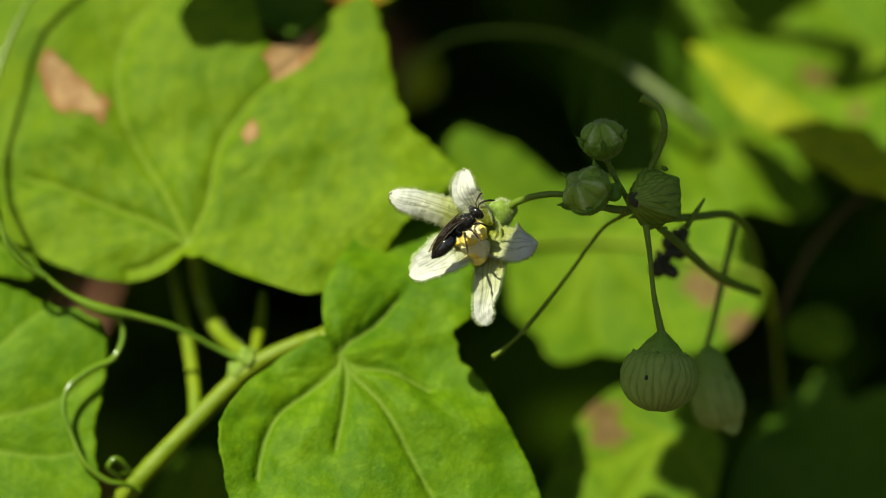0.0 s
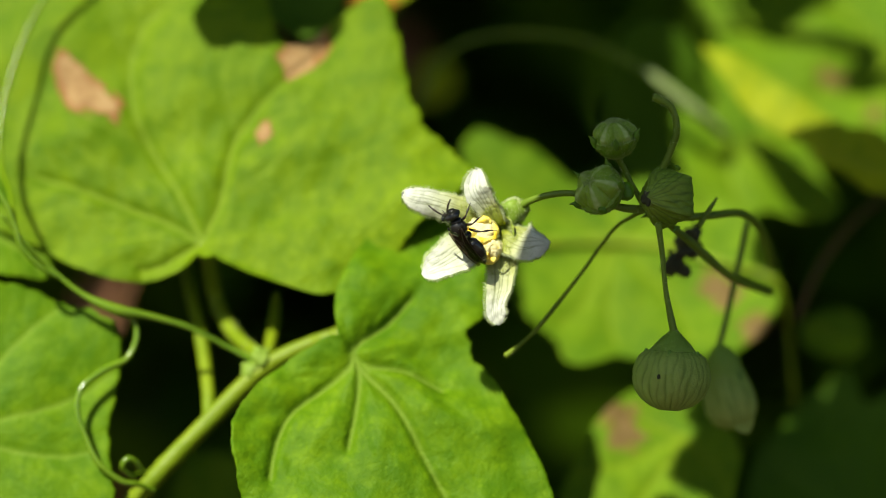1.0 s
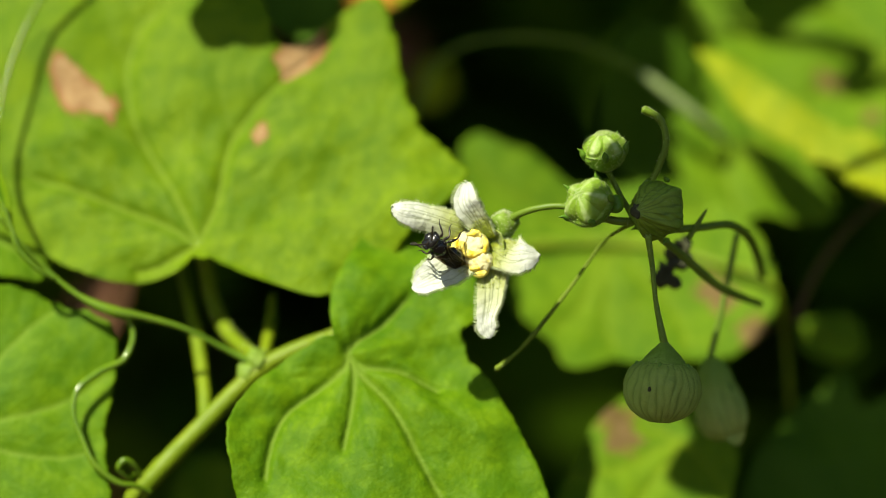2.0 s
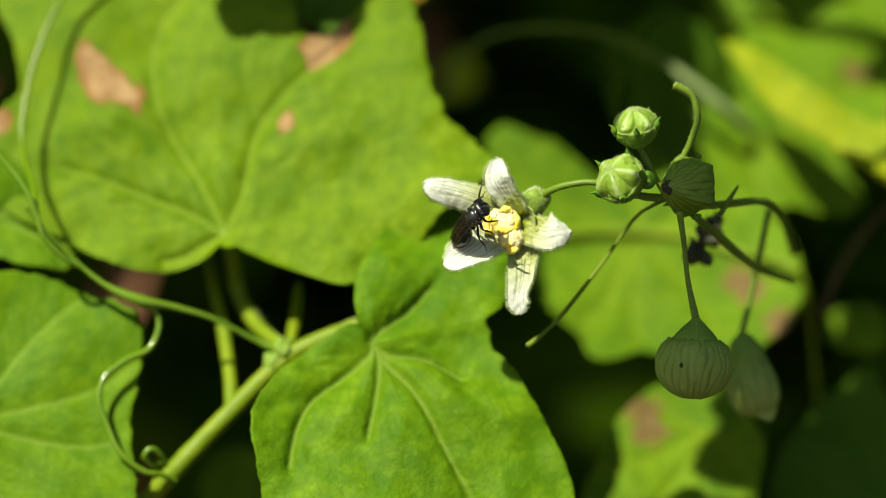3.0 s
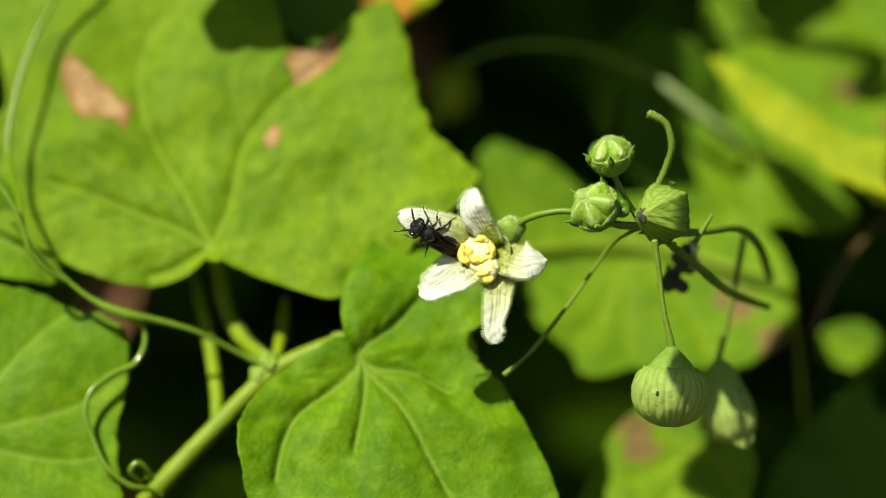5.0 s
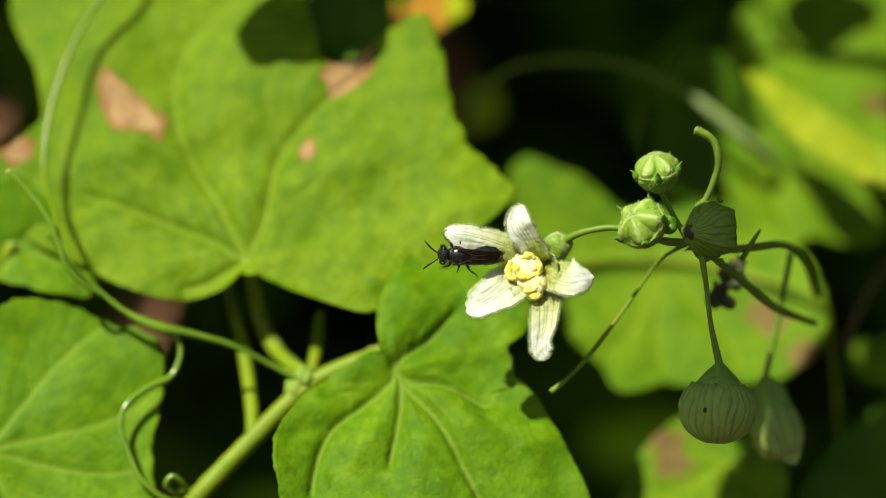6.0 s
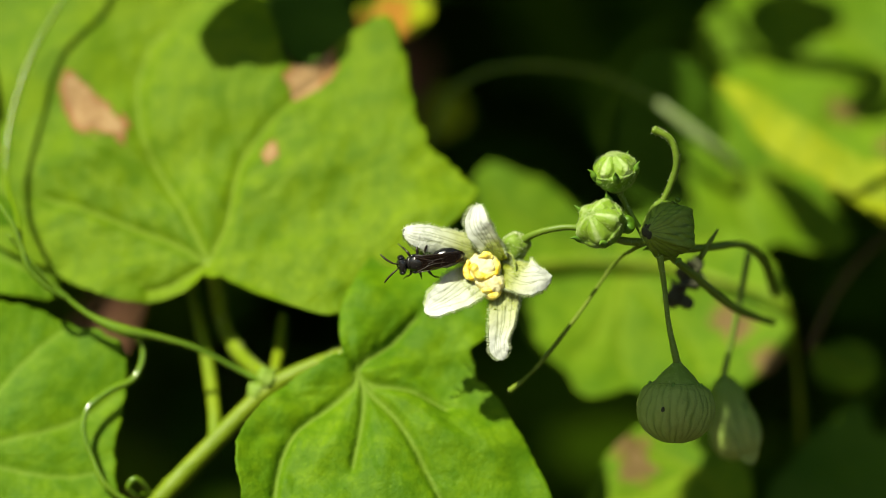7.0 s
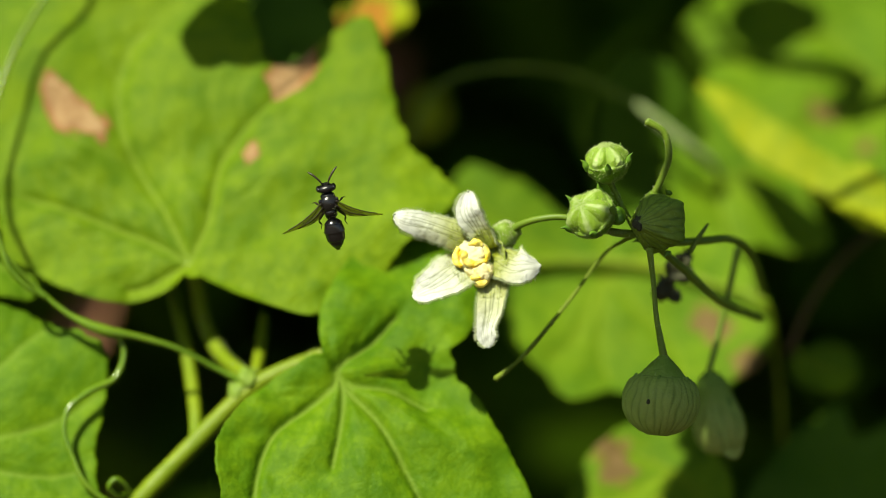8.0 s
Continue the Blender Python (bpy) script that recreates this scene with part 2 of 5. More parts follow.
def tube(pts, radii, n=40, sides=12, rough=0.03, seed=1):
    """A tube through pts in mm; radii: one number or one for each point."""
    if isinstance(radii, (int, float)):
        radii = [radii] * len(pts)
    s = spline([(*p, r) for p, r in zip(pts, radii)], n)
    return sweep(s[:, :3], np.maximum(s[:, 3], 0.02), sides, rough, seed)


def join(*built):
    """Several built pieces as one."""
    verts, faces, at = [], [], 0
    keys = set().union(*[set(b[2]) if len(b) > 2 else set() for b in built])
    attrs = {k: [] for k in keys}
    for b in built:
        v = np.asarray(b[0], float)
        verts.append(v)
        faces += [tuple(i + at for i in f) for f in b[1]]
        at += len(v)
        for k in keys:
            attrs[k].append(b[2][k] if len(b) > 2 and k in b[2] else np.zeros(len(v)))
    return np.vstack(verts), faces, {k: np.concatenate(v) for k, v in attrs.items()}


def basis(n):
    """Axes of a plane that faces along n: x stays level across, y goes up it."""
    n = np.array(n, float) / np.linalg.norm(n)
    x = np.array((1.0, 0, 0)) - n * n[0]
    x /= np.linalg.norm(x)
    return x, np.cross(n, x), n


def waves(x, y, scale, seed, count=7):
    """Smooth random relief of about unit height, features of the given size."""
    rng = np.random.default_rng(seed)
    out = np.zeros_like(x)
    for _ in range(count):
        a, ph = rng.uniform(0, 2 * math.pi, 2)
        k = 2 * math.pi / (scale * rng.uniform(0.6, 1.7))
        out += np.sin(k * (x * math.cos(a) + y * math.sin(a)) + ph)
    return out / count ** 0.5


def near(x, y, segs):
    """Distance from each place to the nearest of the segments, less each one's half width taken as a weight."""
    best = np.full(x.shape, 1e9)
    for ax, ay, bx, by, w in segs:
        dx, dy = bx - ax, by - ay
        u = np.clip(((x - ax) * dx + (y - ay) * dy) / (dx * dx + dy * dy + 1e-9), 0, 1)
        best = np.minimum(best, np.hypot(x - ax - u * dx, y - ay - u * dy) / w)
    return best


def blade(at, facing, outline, veins, cup=0.0, puff=0.5, groove=0.14, spots=(), sizes=(), seed=1, rings=44, spokes=320, teeth=0.012, side=0.4, wide=0.6):
    """A palmate leaf blade that spreads from its stalk's end. outline: degrees and mm from there; veins: degrees and share of the
    blade's reach for each main vein; spots: x, y of withered patches in the blade's plane, sizes: their radii."""
    rng = np.random.default_rng(seed)
    ang = np.array([a for a, _ in outline], float)
    rad = np.array([r for _, r in outline], float)
    th = np.linspace(0, 360, spokes, endpoint=False)
    a3, r3 = np.concatenate([ang - 360, ang, ang + 360]), np.concatenate([rad, rad, rad])
    reach = np.interp(th, a3, r3)
    width = max(2, spokes // 180)
    kern = np.hanning(2 * width + 3)
    kern /= kern.sum()
    reach = np.convolve(np.concatenate([reach[-20:], reach, reach[:20]]), kern, "same")[20:-20]
    step = np.cumsum(rng.uniform(0.5, 1.5, spokes))
    reach *= 1 + teeth * (2 * np.abs((step / 7.0) % 1 - 0.5) - 0.5) + 0.35 * teeth * rng.normal(size=spokes)
    segs = []
    for va, share in [v for v in veins if len(v) == 2]:
        top = share * np.interp(va % 360, a3, r3)
        bend = rng.uniform(12, 34) * rng.choice((-1, 1))
        path = [(top * f * math.cos(radians(va + bend * f * (1 - f))), top * f * math.sin(radians(va + bend * f * (1 - f)))) for f in np.linspace(0, 1, 7)]
        for i in range(6):
            segs.append((*path[i], *path[i + 1], 1.15 - 0.08 * i))
        for i, f in enumerate(np.arange(0.22, 0.92, 0.17)):
            for s in (-1, 1):
                px, py = top * f * math.cos(radians(va)), top * f * math.sin(radians(va))
                lo = top * (0.34 - 0.2 * f) * rng.uniform(0.8, 1.2)
                d = radians(va + s * rng.uniform(34, 48))
                mx, my = px + lo * math.cos(d), py + lo * math.sin(d)
                d2 = d - s * radians(14)
                segs.append((px, py, mx, my, 0.62))
                segs.append((mx, my, mx + 0.6 * lo * math.cos(d2), my + 0.6 * lo * math.sin(d2), 0.42))
    for line in [v for v in veins if len(v) > 2]:
        path = spline([(*q, 0) for q in line], 13)
        run = np.linalg.norm(path[-1])
        for i in range(12):
            segs.append((path[i][0], path[i][1], path[i + 1][0], path[i + 1][1], 1.15 - 0.04 * i))
        for i in range(2, 12, 2):
            for s in (-1, 1):
                along = path[i + 1] - path[i]
                lo = run * (0.30 - 0.016 * i) * rng.uniform(0.75, 1.2)
                d = math.atan2(along[1], along[0]) + s * radians(rng.uniform(34, 50))
                mx, my = path[i][0] + lo * math.cos(d), path[i][1] + lo * math.sin(d)
                d2 = d - s * radians(rng.uniform(8, 26))
                segs.append((path[i][0], path[i][1], mx, my, 0.62))
                segs.append((mx, my, mx + 0.6 * lo * math.cos(d2), my + 0.6 * lo * math.sin(d2), 0.42))
    fr = np.linspace(0, 1, rings + 1)[1:] ** 0.85
    gx = np.concatenate([[0], np.outer(fr, reach * np.cos(np.radians(th))).ravel()])
    gy = np.concatenate([[0], np.outer(fr, reach * np.sin(np.radians(th))).ravel()])
    dist = near(gx, gy, [g for g in segs if g[4] > 0.64 or g[4] == 0.5])
    minor = near(gx, gy, [g for g in segs if not (g[4] > 0.64 or g[4] == 0.5)])
    size = reach.max()
    h = puff * (1 - np.exp(-dist / 3.5)) - groove * np.exp(-(dist / wide) ** 2) + 0.2 * puff * (1 - np.exp(-minor / 2.0))
    h += 0.5 * puff * waves(gx, gy, 11, seed + 3) + 0.05 * puff * waves(gx, gy, 2.6, seed + 5) + 0.25 * groove * waves(gx, gy, 5, seed + 6)
    h += cup * (np.hypot(gx, gy) / size) ** 2 * size * 0.2
    edge = np.concatenate([[0], np.repeat(fr, spokes)])
    h += 0.5 * puff * waves(gx, gy, 14, seed + 9) * edge ** 3
    vein = np.maximum(np.exp(-(dist / 0.32) ** 2) * 0.7, np.exp(-(minor / 0.3) ** 2) * side)
    blight = np.zeros_like(gx)
    for (sx, sy), sr in zip(spots, sizes):
        d = np.hypot(gx - sx, gy - sy) / sr + 0.22 * waves(gx, gy, sr * 1.3, seed + 21) + 0.14 * waves(gx, gy, sr * 0.45, seed + 22)
        blight = np.maximum(blight, np.clip((1.0 - d) * 2.2, 0, 1))
    x, y, n = basis(facing)
    verts = np.array(at) + np.outer(gx, x) + np.outer(gy, y) + np.outer(h, n)
    faces = [(0, 1 + j, 1 + (j + 1) % spokes) for j in range(spokes)]
    for i in range(rings - 1):
        o = 1 + i * spokes
        faces += [(o + j, o + spokes + j, o + spokes + (j + 1) % spokes, o + (j + 1) % spokes) for j in range(spokes)]
    return verts, faces, {"vein": vein, "blight": blight}


def axes(axis):
    """Length and unit axes (along, across, across) of a round body."""
    axis = np.array(axis, float)
    length = np.linalg.norm(axis)
    w = axis / length
    u = np.cross(w, (0.31, 0.9, 0.2))
    u /= np.linalg.norm(u)
    return length, w, u, np.cross(w, u)


def revolve(profile, base, axis, ribs=0, rib=0.0, poly=0.0, crumple=0.0, seed=1, sides=60, n=40, veins=0, caps=True, turn=None, keel=False, ridge=0.0, calyx=0.0):
    """A round body: profile rows of (share of length, radius) from base along axis (its length is the body's). ribs, rib: folds round it
    that deepen towards the end; poly: how far its section is five-sided; crumple: mm of wrinkling; veins: raised lines along it; keel: five petals folded in over its end, each with a raised ridge."""
    rng = np.random.default_rng(seed)
    length, w, u, v = axes(axis)
    s = spline(profile, n)
    ang = np.linspace(0, 2 * math.pi, sides, endpoint=False)
    five = math.cos(math.pi / 5) / np.cos((ang + (seed if turn is None else turn)) % (2 * math.pi / 5) - math.pi / 5)
    ph = rng.uniform(0, 6.28)
    verts, vein, along = [], [], []
    for i, (f, r) in enumerate(s):
        g = i / (n - 1)
        fold = rib * g * (np.abs(np.cos(ang * ribs / 2 + ph)) - 0.6) if ribs else 0
        line = np.zeros(sides)
        if keel:
            c = np.abs(np.cos(ang * 2.5 + 2.5 * (turn or 0)))
            top = min(1, max(0, (f - 0.5) / 0.15))
            fold = fold + top * (0.24 * c - 0.15)
            line = top * np.exp(-((1 - c) / 0.07) ** 2) * (0.8 + 0.2 * np.sin(f * 60 + ang * 9))
        elif veins:
            q = (ang / (2 * math.pi) * veins + 0.2 * math.sin(f * 5 + ph) + 0.18 * np.sin(ang * 5 + f * 9) + 0.1 * np.sin(ang * 11 - f * 17))
            line = np.exp(-((q % 1 - 0.5) / 0.13) ** 2) * (0.75 + 0.25 * np.sin(np.floor(q) * 2.4 + 9 * f))
        if f < calyx:
            line = line * 0
        rr = max(r, 0.01) * (1 + fold + poly * (five - 1))
        grain = waves(np.cos(ang) * r * 1.0 + f * 3, np.sin(ang) * r + f * length, 1.3, seed + 40) + 0.6 * waves(np.cos(ang) * r, np.sin(ang) * r + f * length, 0.6, seed + 41)
        rr = rr + crumple * min(1, r) * (0.5 * grain + 0.7 * line) + ridge * min(1, r) * (line - 0.4)
        verts.append(np.array(base) + w * length * f + np.outer(np.cos(ang) * rr, u) + np.outer(np.sin(ang) * rr, v))
        vein.append(line * 0.8)
        along.append(np.full(sides, g))
    faces = []
    for i in range(n - 1):
        for j in range(sides):
            k = (j + 1) % sides
            faces.append((i * sides + j, i * sides + k, (i + 1) * sides + k, (i + 1) * sides + j))
    if caps:
        faces.append(tuple(range(sides - 1, -1, -1)))
        faces.append(tuple((n - 1) * sides + j for j in range(sides)))
    return np.vstack(verts), faces, {"vein": np.concatenate(vein), "along": np.concatenate(along)}


def petal(pts, widths, facing, cup=0.25, seed=1, n=60, m=41, nerves=(-0.5, -0.22, 0.02, 0.26, 0.55)):
    """A petal along pts with a width at each point, open towards facing, its margin a little turned and its nerves sunk in."""
    s = spline([(*p, w) for p, w in zip(pts, widths)], n)
    tang = np.gradient(s[:, :3], axis=0)
    tang /= np.linalg.norm(tang, axis=1)[:, None]
    f = np.array(facing, float)
    verts, vein, along = [], [], []
    q = np.linspace(-1, 1, m)
    for i, (row, t) in enumerate(zip(s, tang)):
        nrm = f - t * f.dot(t)
        nrm /= np.linalg.norm(nrm)
        side = np.cross(t, nrm)
        w = max(row[3], 0.02) / 2
        a = i / (n - 1)
        wig = 0.05 * math.sin(a * 11 + seed)
        d = np.min([np.abs(q - k * (1 + 0.3 * math.sin(a * 4 + k * 9 + seed)) - wig) for k in nerves], axis=0)
        cross = np.exp(-(((a * 9 + 1.7 * np.sin(q * 6 + seed)) % 1 - 0.5) / 0.06) ** 2) * (np.sin(q * 19 + np.floor(a * 9) * 2.4) > 0.35) * 0.5
        line = np.maximum(np.exp(-(d * w / 0.06) ** 2) * (0.85 + 0.15 * np.sin(a * 31 + q * 23 + seed)), cross * (a > 0.3)) * np.clip((0.97 - a) * 3.5, 0, 1)
        w *= math.sqrt(max(0.002, 1 - max(0, (a - 0.78) / 0.22) ** 2.4))
        wide = w * (1 + 0.035 * math.sin(a * 19 + seed) + 0.02 * math.sin(a * 41) + 0.02 * math.sin(a * 83 + 2 * seed))
        grain = waves(q * w, np.full(m, a * 7), 0.9, seed + 90)
        hgt = cup * w * (q ** 2) - 0.03 * line + 0.012 * np.sin(q * 7 + a * 9 + seed) + 0.05 * np.sin(q * 3 - a * 9 + seed) + 0.035 * grain
        verts.append(row[:3] + np.outer(q * wide, side) + np.outer(hgt, nrm))
        vein.append(line * 0.7)
        along.append(np.full(m, a))
    faces = [(i * m + j, (i + 1) * m + j, (i + 1) * m + j + 1, i * m + j + 1) for i in range(n - 1) for j in range(m - 1)]
    return np.vstack(verts), faces, {"vein": np.concatenate(vein), "along": np.concatenate(along)}


def hairs(places, ways, length, seed=1, radius=0.019):
    """Fine tapering hairs that stand on places (mm) along ways."""
    rng = np.random.default_rng(seed)
    verts, faces = [], []
    for p, w in zip(places, ways):
        w = np.array(w) + rng.normal(size=3) * 0.28
        w /= np.linalg.norm(w)
        a = np.cross(w, (0.3, 0.5, 0.8))
        a /= np.linalg.norm(a)
        b = np.cross(w, a)
        o = len(verts)
        ln = length * rng.uniform(0.5, 1.2)
        for k in range(3):
            c = 2.0944 * k
            verts.append(p + radius * (math.cos(c) * a + math.sin(c) * b))
        verts.append(p + w * ln)
        faces += [(o, o + 1, o + 3), (o + 1, o + 2, o + 3), (o + 2, o, o + 3)]
    return np.array(verts), faces


def fuzz(built, count, length, seed=1, radius=0.022):
    """Hairs over a built surface."""
    rng = np.random.default_rng(seed)
    v = np.asarray(built[0])
    fs = [built[1][i] for i in rng.integers(0, len(built[1]), count)]
    ps, ws = [], []
    for f in fs:
        a, b, c = v[f[0]], v[f[1]], v[f[2]]
        n = np.cross(b - a, c - a)
        l = np.linalg.norm(n)
        if l < 1e-9:
            continue
        k = rng.dirichlet((1, 1, 1))
        ps.append(a * k[0] + b * k[1] + c * k[2])
        ws.append(n / l)
    return hairs(ps, ws, length, seed + 1, radius)


def lump(at, radii, seed=1, wob=0.12, n=18, m=24, turn=(0, 0, 0)):
    """An uneven rounded body."""
    rng = np.random.default_rng(seed)
    ph = rng.uniform(0, 6.28, 6)
    r = np.array(Euler([radians(a) for a in turn]).to_matrix())
    verts = []
    for i in range(n + 1):
        la = math.pi * i / n
        for j in range(m):
            lo = 2 * math.pi * j / m
            d = np.array((math.sin(la) * math.cos(lo), math.sin(la) * math.sin(lo), math.cos(la)))
            k = 1 + wob * (math.sin(3 * lo + ph[0]) * math.sin(la) + math.sin(4 * la + ph[1]) * 0.6 + math.sin(2 * lo + 3 * la + ph[2]) * math.sin(la))
            verts.append(np.array(at) + r @ (d * k * np.array(radii)))
    faces = [(i * m + j, (i + 1) * m + j, (i + 1) * m + (j + 1) % m, i * m + (j + 1) % m) for i in range(n) for j in range(m)]
    return np.array(verts), faces


def crumpled(at, radii, seed, amp=0.16):
    """A folded, knobbly mass."""
    verts, faces = lump(at, radii, seed, 0.05, 44, 64)
    c = np.array(at)
    d = verts - c
    k = waves(d[:, 0] + 0.6 * d[:, 1], d[:, 2] - 0.5 * d[:, 1], 1.5, seed + 1) + 0.5 * waves(d[:, 0] - d[:, 1], d[:, 2] + 0.4 * d[:, 1], 0.7, seed + 2)
    k = np.abs(k) - 0.55
    return c + d * (1 + amp * k)[:, None], faces


# ---- ground and the hedge behind ----
def ground():
    me_verts, faces = [], []
    rng = np.random.default_rng(4)
    xs = np.concatenate([[-400000, -20000, -3000], np.linspace(-1200, 1200, 41), [3000, 20000, 400000]])
    for y in xs:
        for x in xs:
            close = abs(x) < 1300 and abs(y) < 1300
            me_verts.append((x, y, -HEIGHT + (rng.uniform(-8, 8) if close else 0)))
    n = len(xs)
    for i in range(n - 1):
        for j in range(n - 1):
            faces.append((i * n + j, i * n + j + 1, (i + 1) * n + j + 1, (i + 1) * n + j))
    ob = new("ground", data("ground", np.array(me_verts) + np.array((0, 0, HEIGHT)), faces, SOIL))
    tagged(ob, "bare dark brown soil under the hedge", "ground", kind="structure")


def small_leaf(rng, size):
    """A folded, pointed leaf of a dozen faces, round its stalk end."""
    rows = [(0, 0.06), (0.2, 0.42), (0.45, 0.55), (0.72, 0.36), (1, 0.02)]
    bend = rng.uniform(-0.35, 0.1)
    v = []
    for f, w in rows:
        v += [(-w * size, f * size, 0.12 * w * size + bend * f * f * size), (0, f * size, bend * f * f * size), (w * size, f * size, 0.12 * w * size + bend * f * f * size)]
    fs = [(3 * i + j, 3 * i + j + 1, 3 * i + j + 4, 3 * i + j + 3) for i in range(4) for j in (0, 1)]
    return np.array(v), fs


def scatter(count, box, size, seed, tilt=50):
    rng = np.random.default_rng(seed)
    verts, faces, at = [], [], 0
    for _ in range(count):
        v, f = small_leaf(rng, rng.uniform(*size))
        r = np.array(Euler((radians(rng.uniform(20, 20 + tilt)), radians(rng.uniform(-40, 40)), radians(rng.uniform(0, 360)))).to_matrix())
        p = np.array([rng.uniform(a, b) for a, b in box])
        verts.append(v @ r.T + p)
        faces += [tuple(i + at for i in q) for q in f]
        at += len(v)
    return np.vstack(verts), faces


def hedge():
    """Leafy mass behind, and an unseen canopy added above, whose shade keeps the depth of the hedge dark."""
    top = thing("hedge", (0, 300, -HEIGHT), "deep green leafy hedge in its own shade", "hedge", kind="stuff")
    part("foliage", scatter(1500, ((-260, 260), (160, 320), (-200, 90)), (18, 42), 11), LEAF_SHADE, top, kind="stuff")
    # leaves added out of view overhead to block the sun from the hedge
    part("unseen_canopy", scatter(1080, ((-330, 330), (30, 340), (95, 150)), (25, 50), 12), LEAF_SHADE, top, kind="stuff")
    part("dead_foliage", scatter(60, ((-120, -5), (95, 190), (-120, 60)), (10, 22), 13), LITTER, top, kind="stuff")
    rng = np.random.default_rng(5)
    twigs = []
    for i in range(26):
        x, y = rng.uniform(-320, 320), rng.uniform(170, 330)
        pts = [(x + rng.normal() * 25 * k, y + rng.normal() * 20 * k, -HEIGHT - 10 + (HEIGHT + 130) * k / 4) for k in range(5)]
        twigs.append(tube(pts, [3.5, 3, 2.6, 2, 1.2], 20, 7, 0.05, i))
    part("twigs", join(*twigs), WITHERED, top)
    body, faces = [], []
    rows, cols = 26, 72
    for i in range(rows):
        q = i / (rows - 1)
        for j in range(cols):
            a = 2 * math.pi * j / cols
            shrink = (1 - q ** 6) ** 0.5 if q < 1 else 0.05
            lump_y = 22 * math.sin(j * 1.9 + i * 1.3) + 16 * math.sin(i * 2.3 - j * 0.7)
            x = 1500 * math.copysign(abs(math.cos(a)) ** 0.35, math.cos(a)) * (0.85 + 0.15 * shrink) + lump_y
            y = 720 + 340 * math.copysign(abs(math.sin(a)) ** 0.35, math.sin(a)) * (0.6 + 0.4 * shrink) + lump_y
            body.append((x, y, -HEIGHT - 20 + 1150 * q))
    for i in range(rows - 1):
        for j in range(cols):
            faces.append((i * cols + j, i * cols + (j + 1) % cols, (i + 1) * cols + (j + 1) % cols, (i + 1) * cols + j))
    faces.append(tuple((rows - 1) * cols + j for j in range(cols)))
    mass = (np.array(body), faces)
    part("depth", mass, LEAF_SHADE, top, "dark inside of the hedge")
    rng = np.random.default_rng(17)
    leaves, at, fs = [], 0, []
    for _ in range(4200):
        p = np.array(body[rng.integers(0, len(body))]) + rng.normal(size=3) * (45, 28, 30)
        v, f = small_leaf(rng, rng.uniform(45, 90))
        r = np.array(Euler((radians(rng.uniform(10, 80)), radians(rng.uniform(-50, 50)), radians(rng.uniform(0, 360)))).to_matrix())
        leaves.append(v @ r.T + p)
        fs += [tuple(k + at for k in q) for q in f]
        at += len(v)
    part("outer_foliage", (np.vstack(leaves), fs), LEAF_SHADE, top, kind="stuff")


ground()
hedge()

# ---- the vine: leaves, stems, tendrils ----
def above(p, k):
    """The place k mm from p towards the sun."""
    return tuple(np.array(p) + np.array(SUN) * k)


vine = thing("bryony_vine", (-20.15, 14, -11.66), "green climbing vine with broad lobed leaves and tendrils", "vine")


def vine_leaf(name, parent, built, mat, label, at, stalk=None, stalk_r=0.7, thick=0.22):
    ob = part(name, built, mat, parent, label, at=at, thick=thick)
    if stalk:
        st = tube(stalk, stalk_r, 30)
        so = part("leaf_stalk", st, STEM, ob)
        part("hairs", fuzz(st, 260, 0.4, 5), HAIR, ob, kind="stuff")
    return ob


def leaf(parent, mat, label, at, facing, outline, veins, stalk=None, stalk_r=0.7, name="leaf", **more):
    return vine_leaf(name, parent, blade(at, facing, outline, veins, **more), mat, label, at, stalk, stalk_r)


broad_leaf = leaf(vine, LEAF, "broad lobed green leaf with brown withered patches",
    (-26.51, 17, 0.53), (-0.08, -0.93, 0.36), [(3, 22.9), (10, 27.4), (14, 29.8), (17, 28.5), (27, 26.3), (37, 27.0), (46, 29.8), (54, 33.0), (58, 33.7), (60, 29.4), (60, 31.7), (63, 26.5), (68, 23.7), (72, 24.2), (79, 29.8), (87, 39.6), (99, 41.7), (112, 40.5), (126, 43.3), (132, 40.5), (135, 33.5), (139, 30.0), (143, 28.3), (149, 28.8), (157, 30.3), (166, 27.8), (175, 22.0), (180, 17.0), (192, 13.0), (207, 8.9), (222, 5.1), (246, 1.4), (312, 2.3), (321, 5.0), (329, 9.5), (332, 13.9), (338, 16.1), (351, 18.9)],
    [[(0.0, -0.0), (-2.5, 5.5), (-5.3, 10.1), (-7.3, 14.0), (-8.3, 18.3), (-8.2, 22.3), (-7.1, 25.2), (-5.3, 27.5)], [(0.0, -0.0), (1.9, 4.4), (2.3, 7.9), (3.2, 12.1), (5.3, 14.9), (8.6, 18.4), (12.5, 22.2)], [(0.0, -0.0), (-3.9, 2.5), (-7.8, 4.2), (-13.7, 6.7), (-18.0, 8.2)], (203, 0.7)],
    stalk=[(-26.51, 17, 0.41), (-26.1, 21, -1.75), (-25.6, 23.5, -5.35), (-23.5, 20, -8.9), (-20.38, 14.5, -11.19)], stalk_r=0.8, puff=0.9, groove=0.32, cup=-0.15, seed=3,
    spots=[(-15.4, 20.6), (-14.2, 19.0), (-12.9, 17.2), (-10.7, 15.9), (11.0, 22.9), (9.8, 21.2), (9.4, 19.5), (6.3, 12.3), (-25.0, 13.3)], sizes=[1.5, 2.0, 2.2, 1.7, 2.2, 2.0, 1.2, 1.1, 1.7])
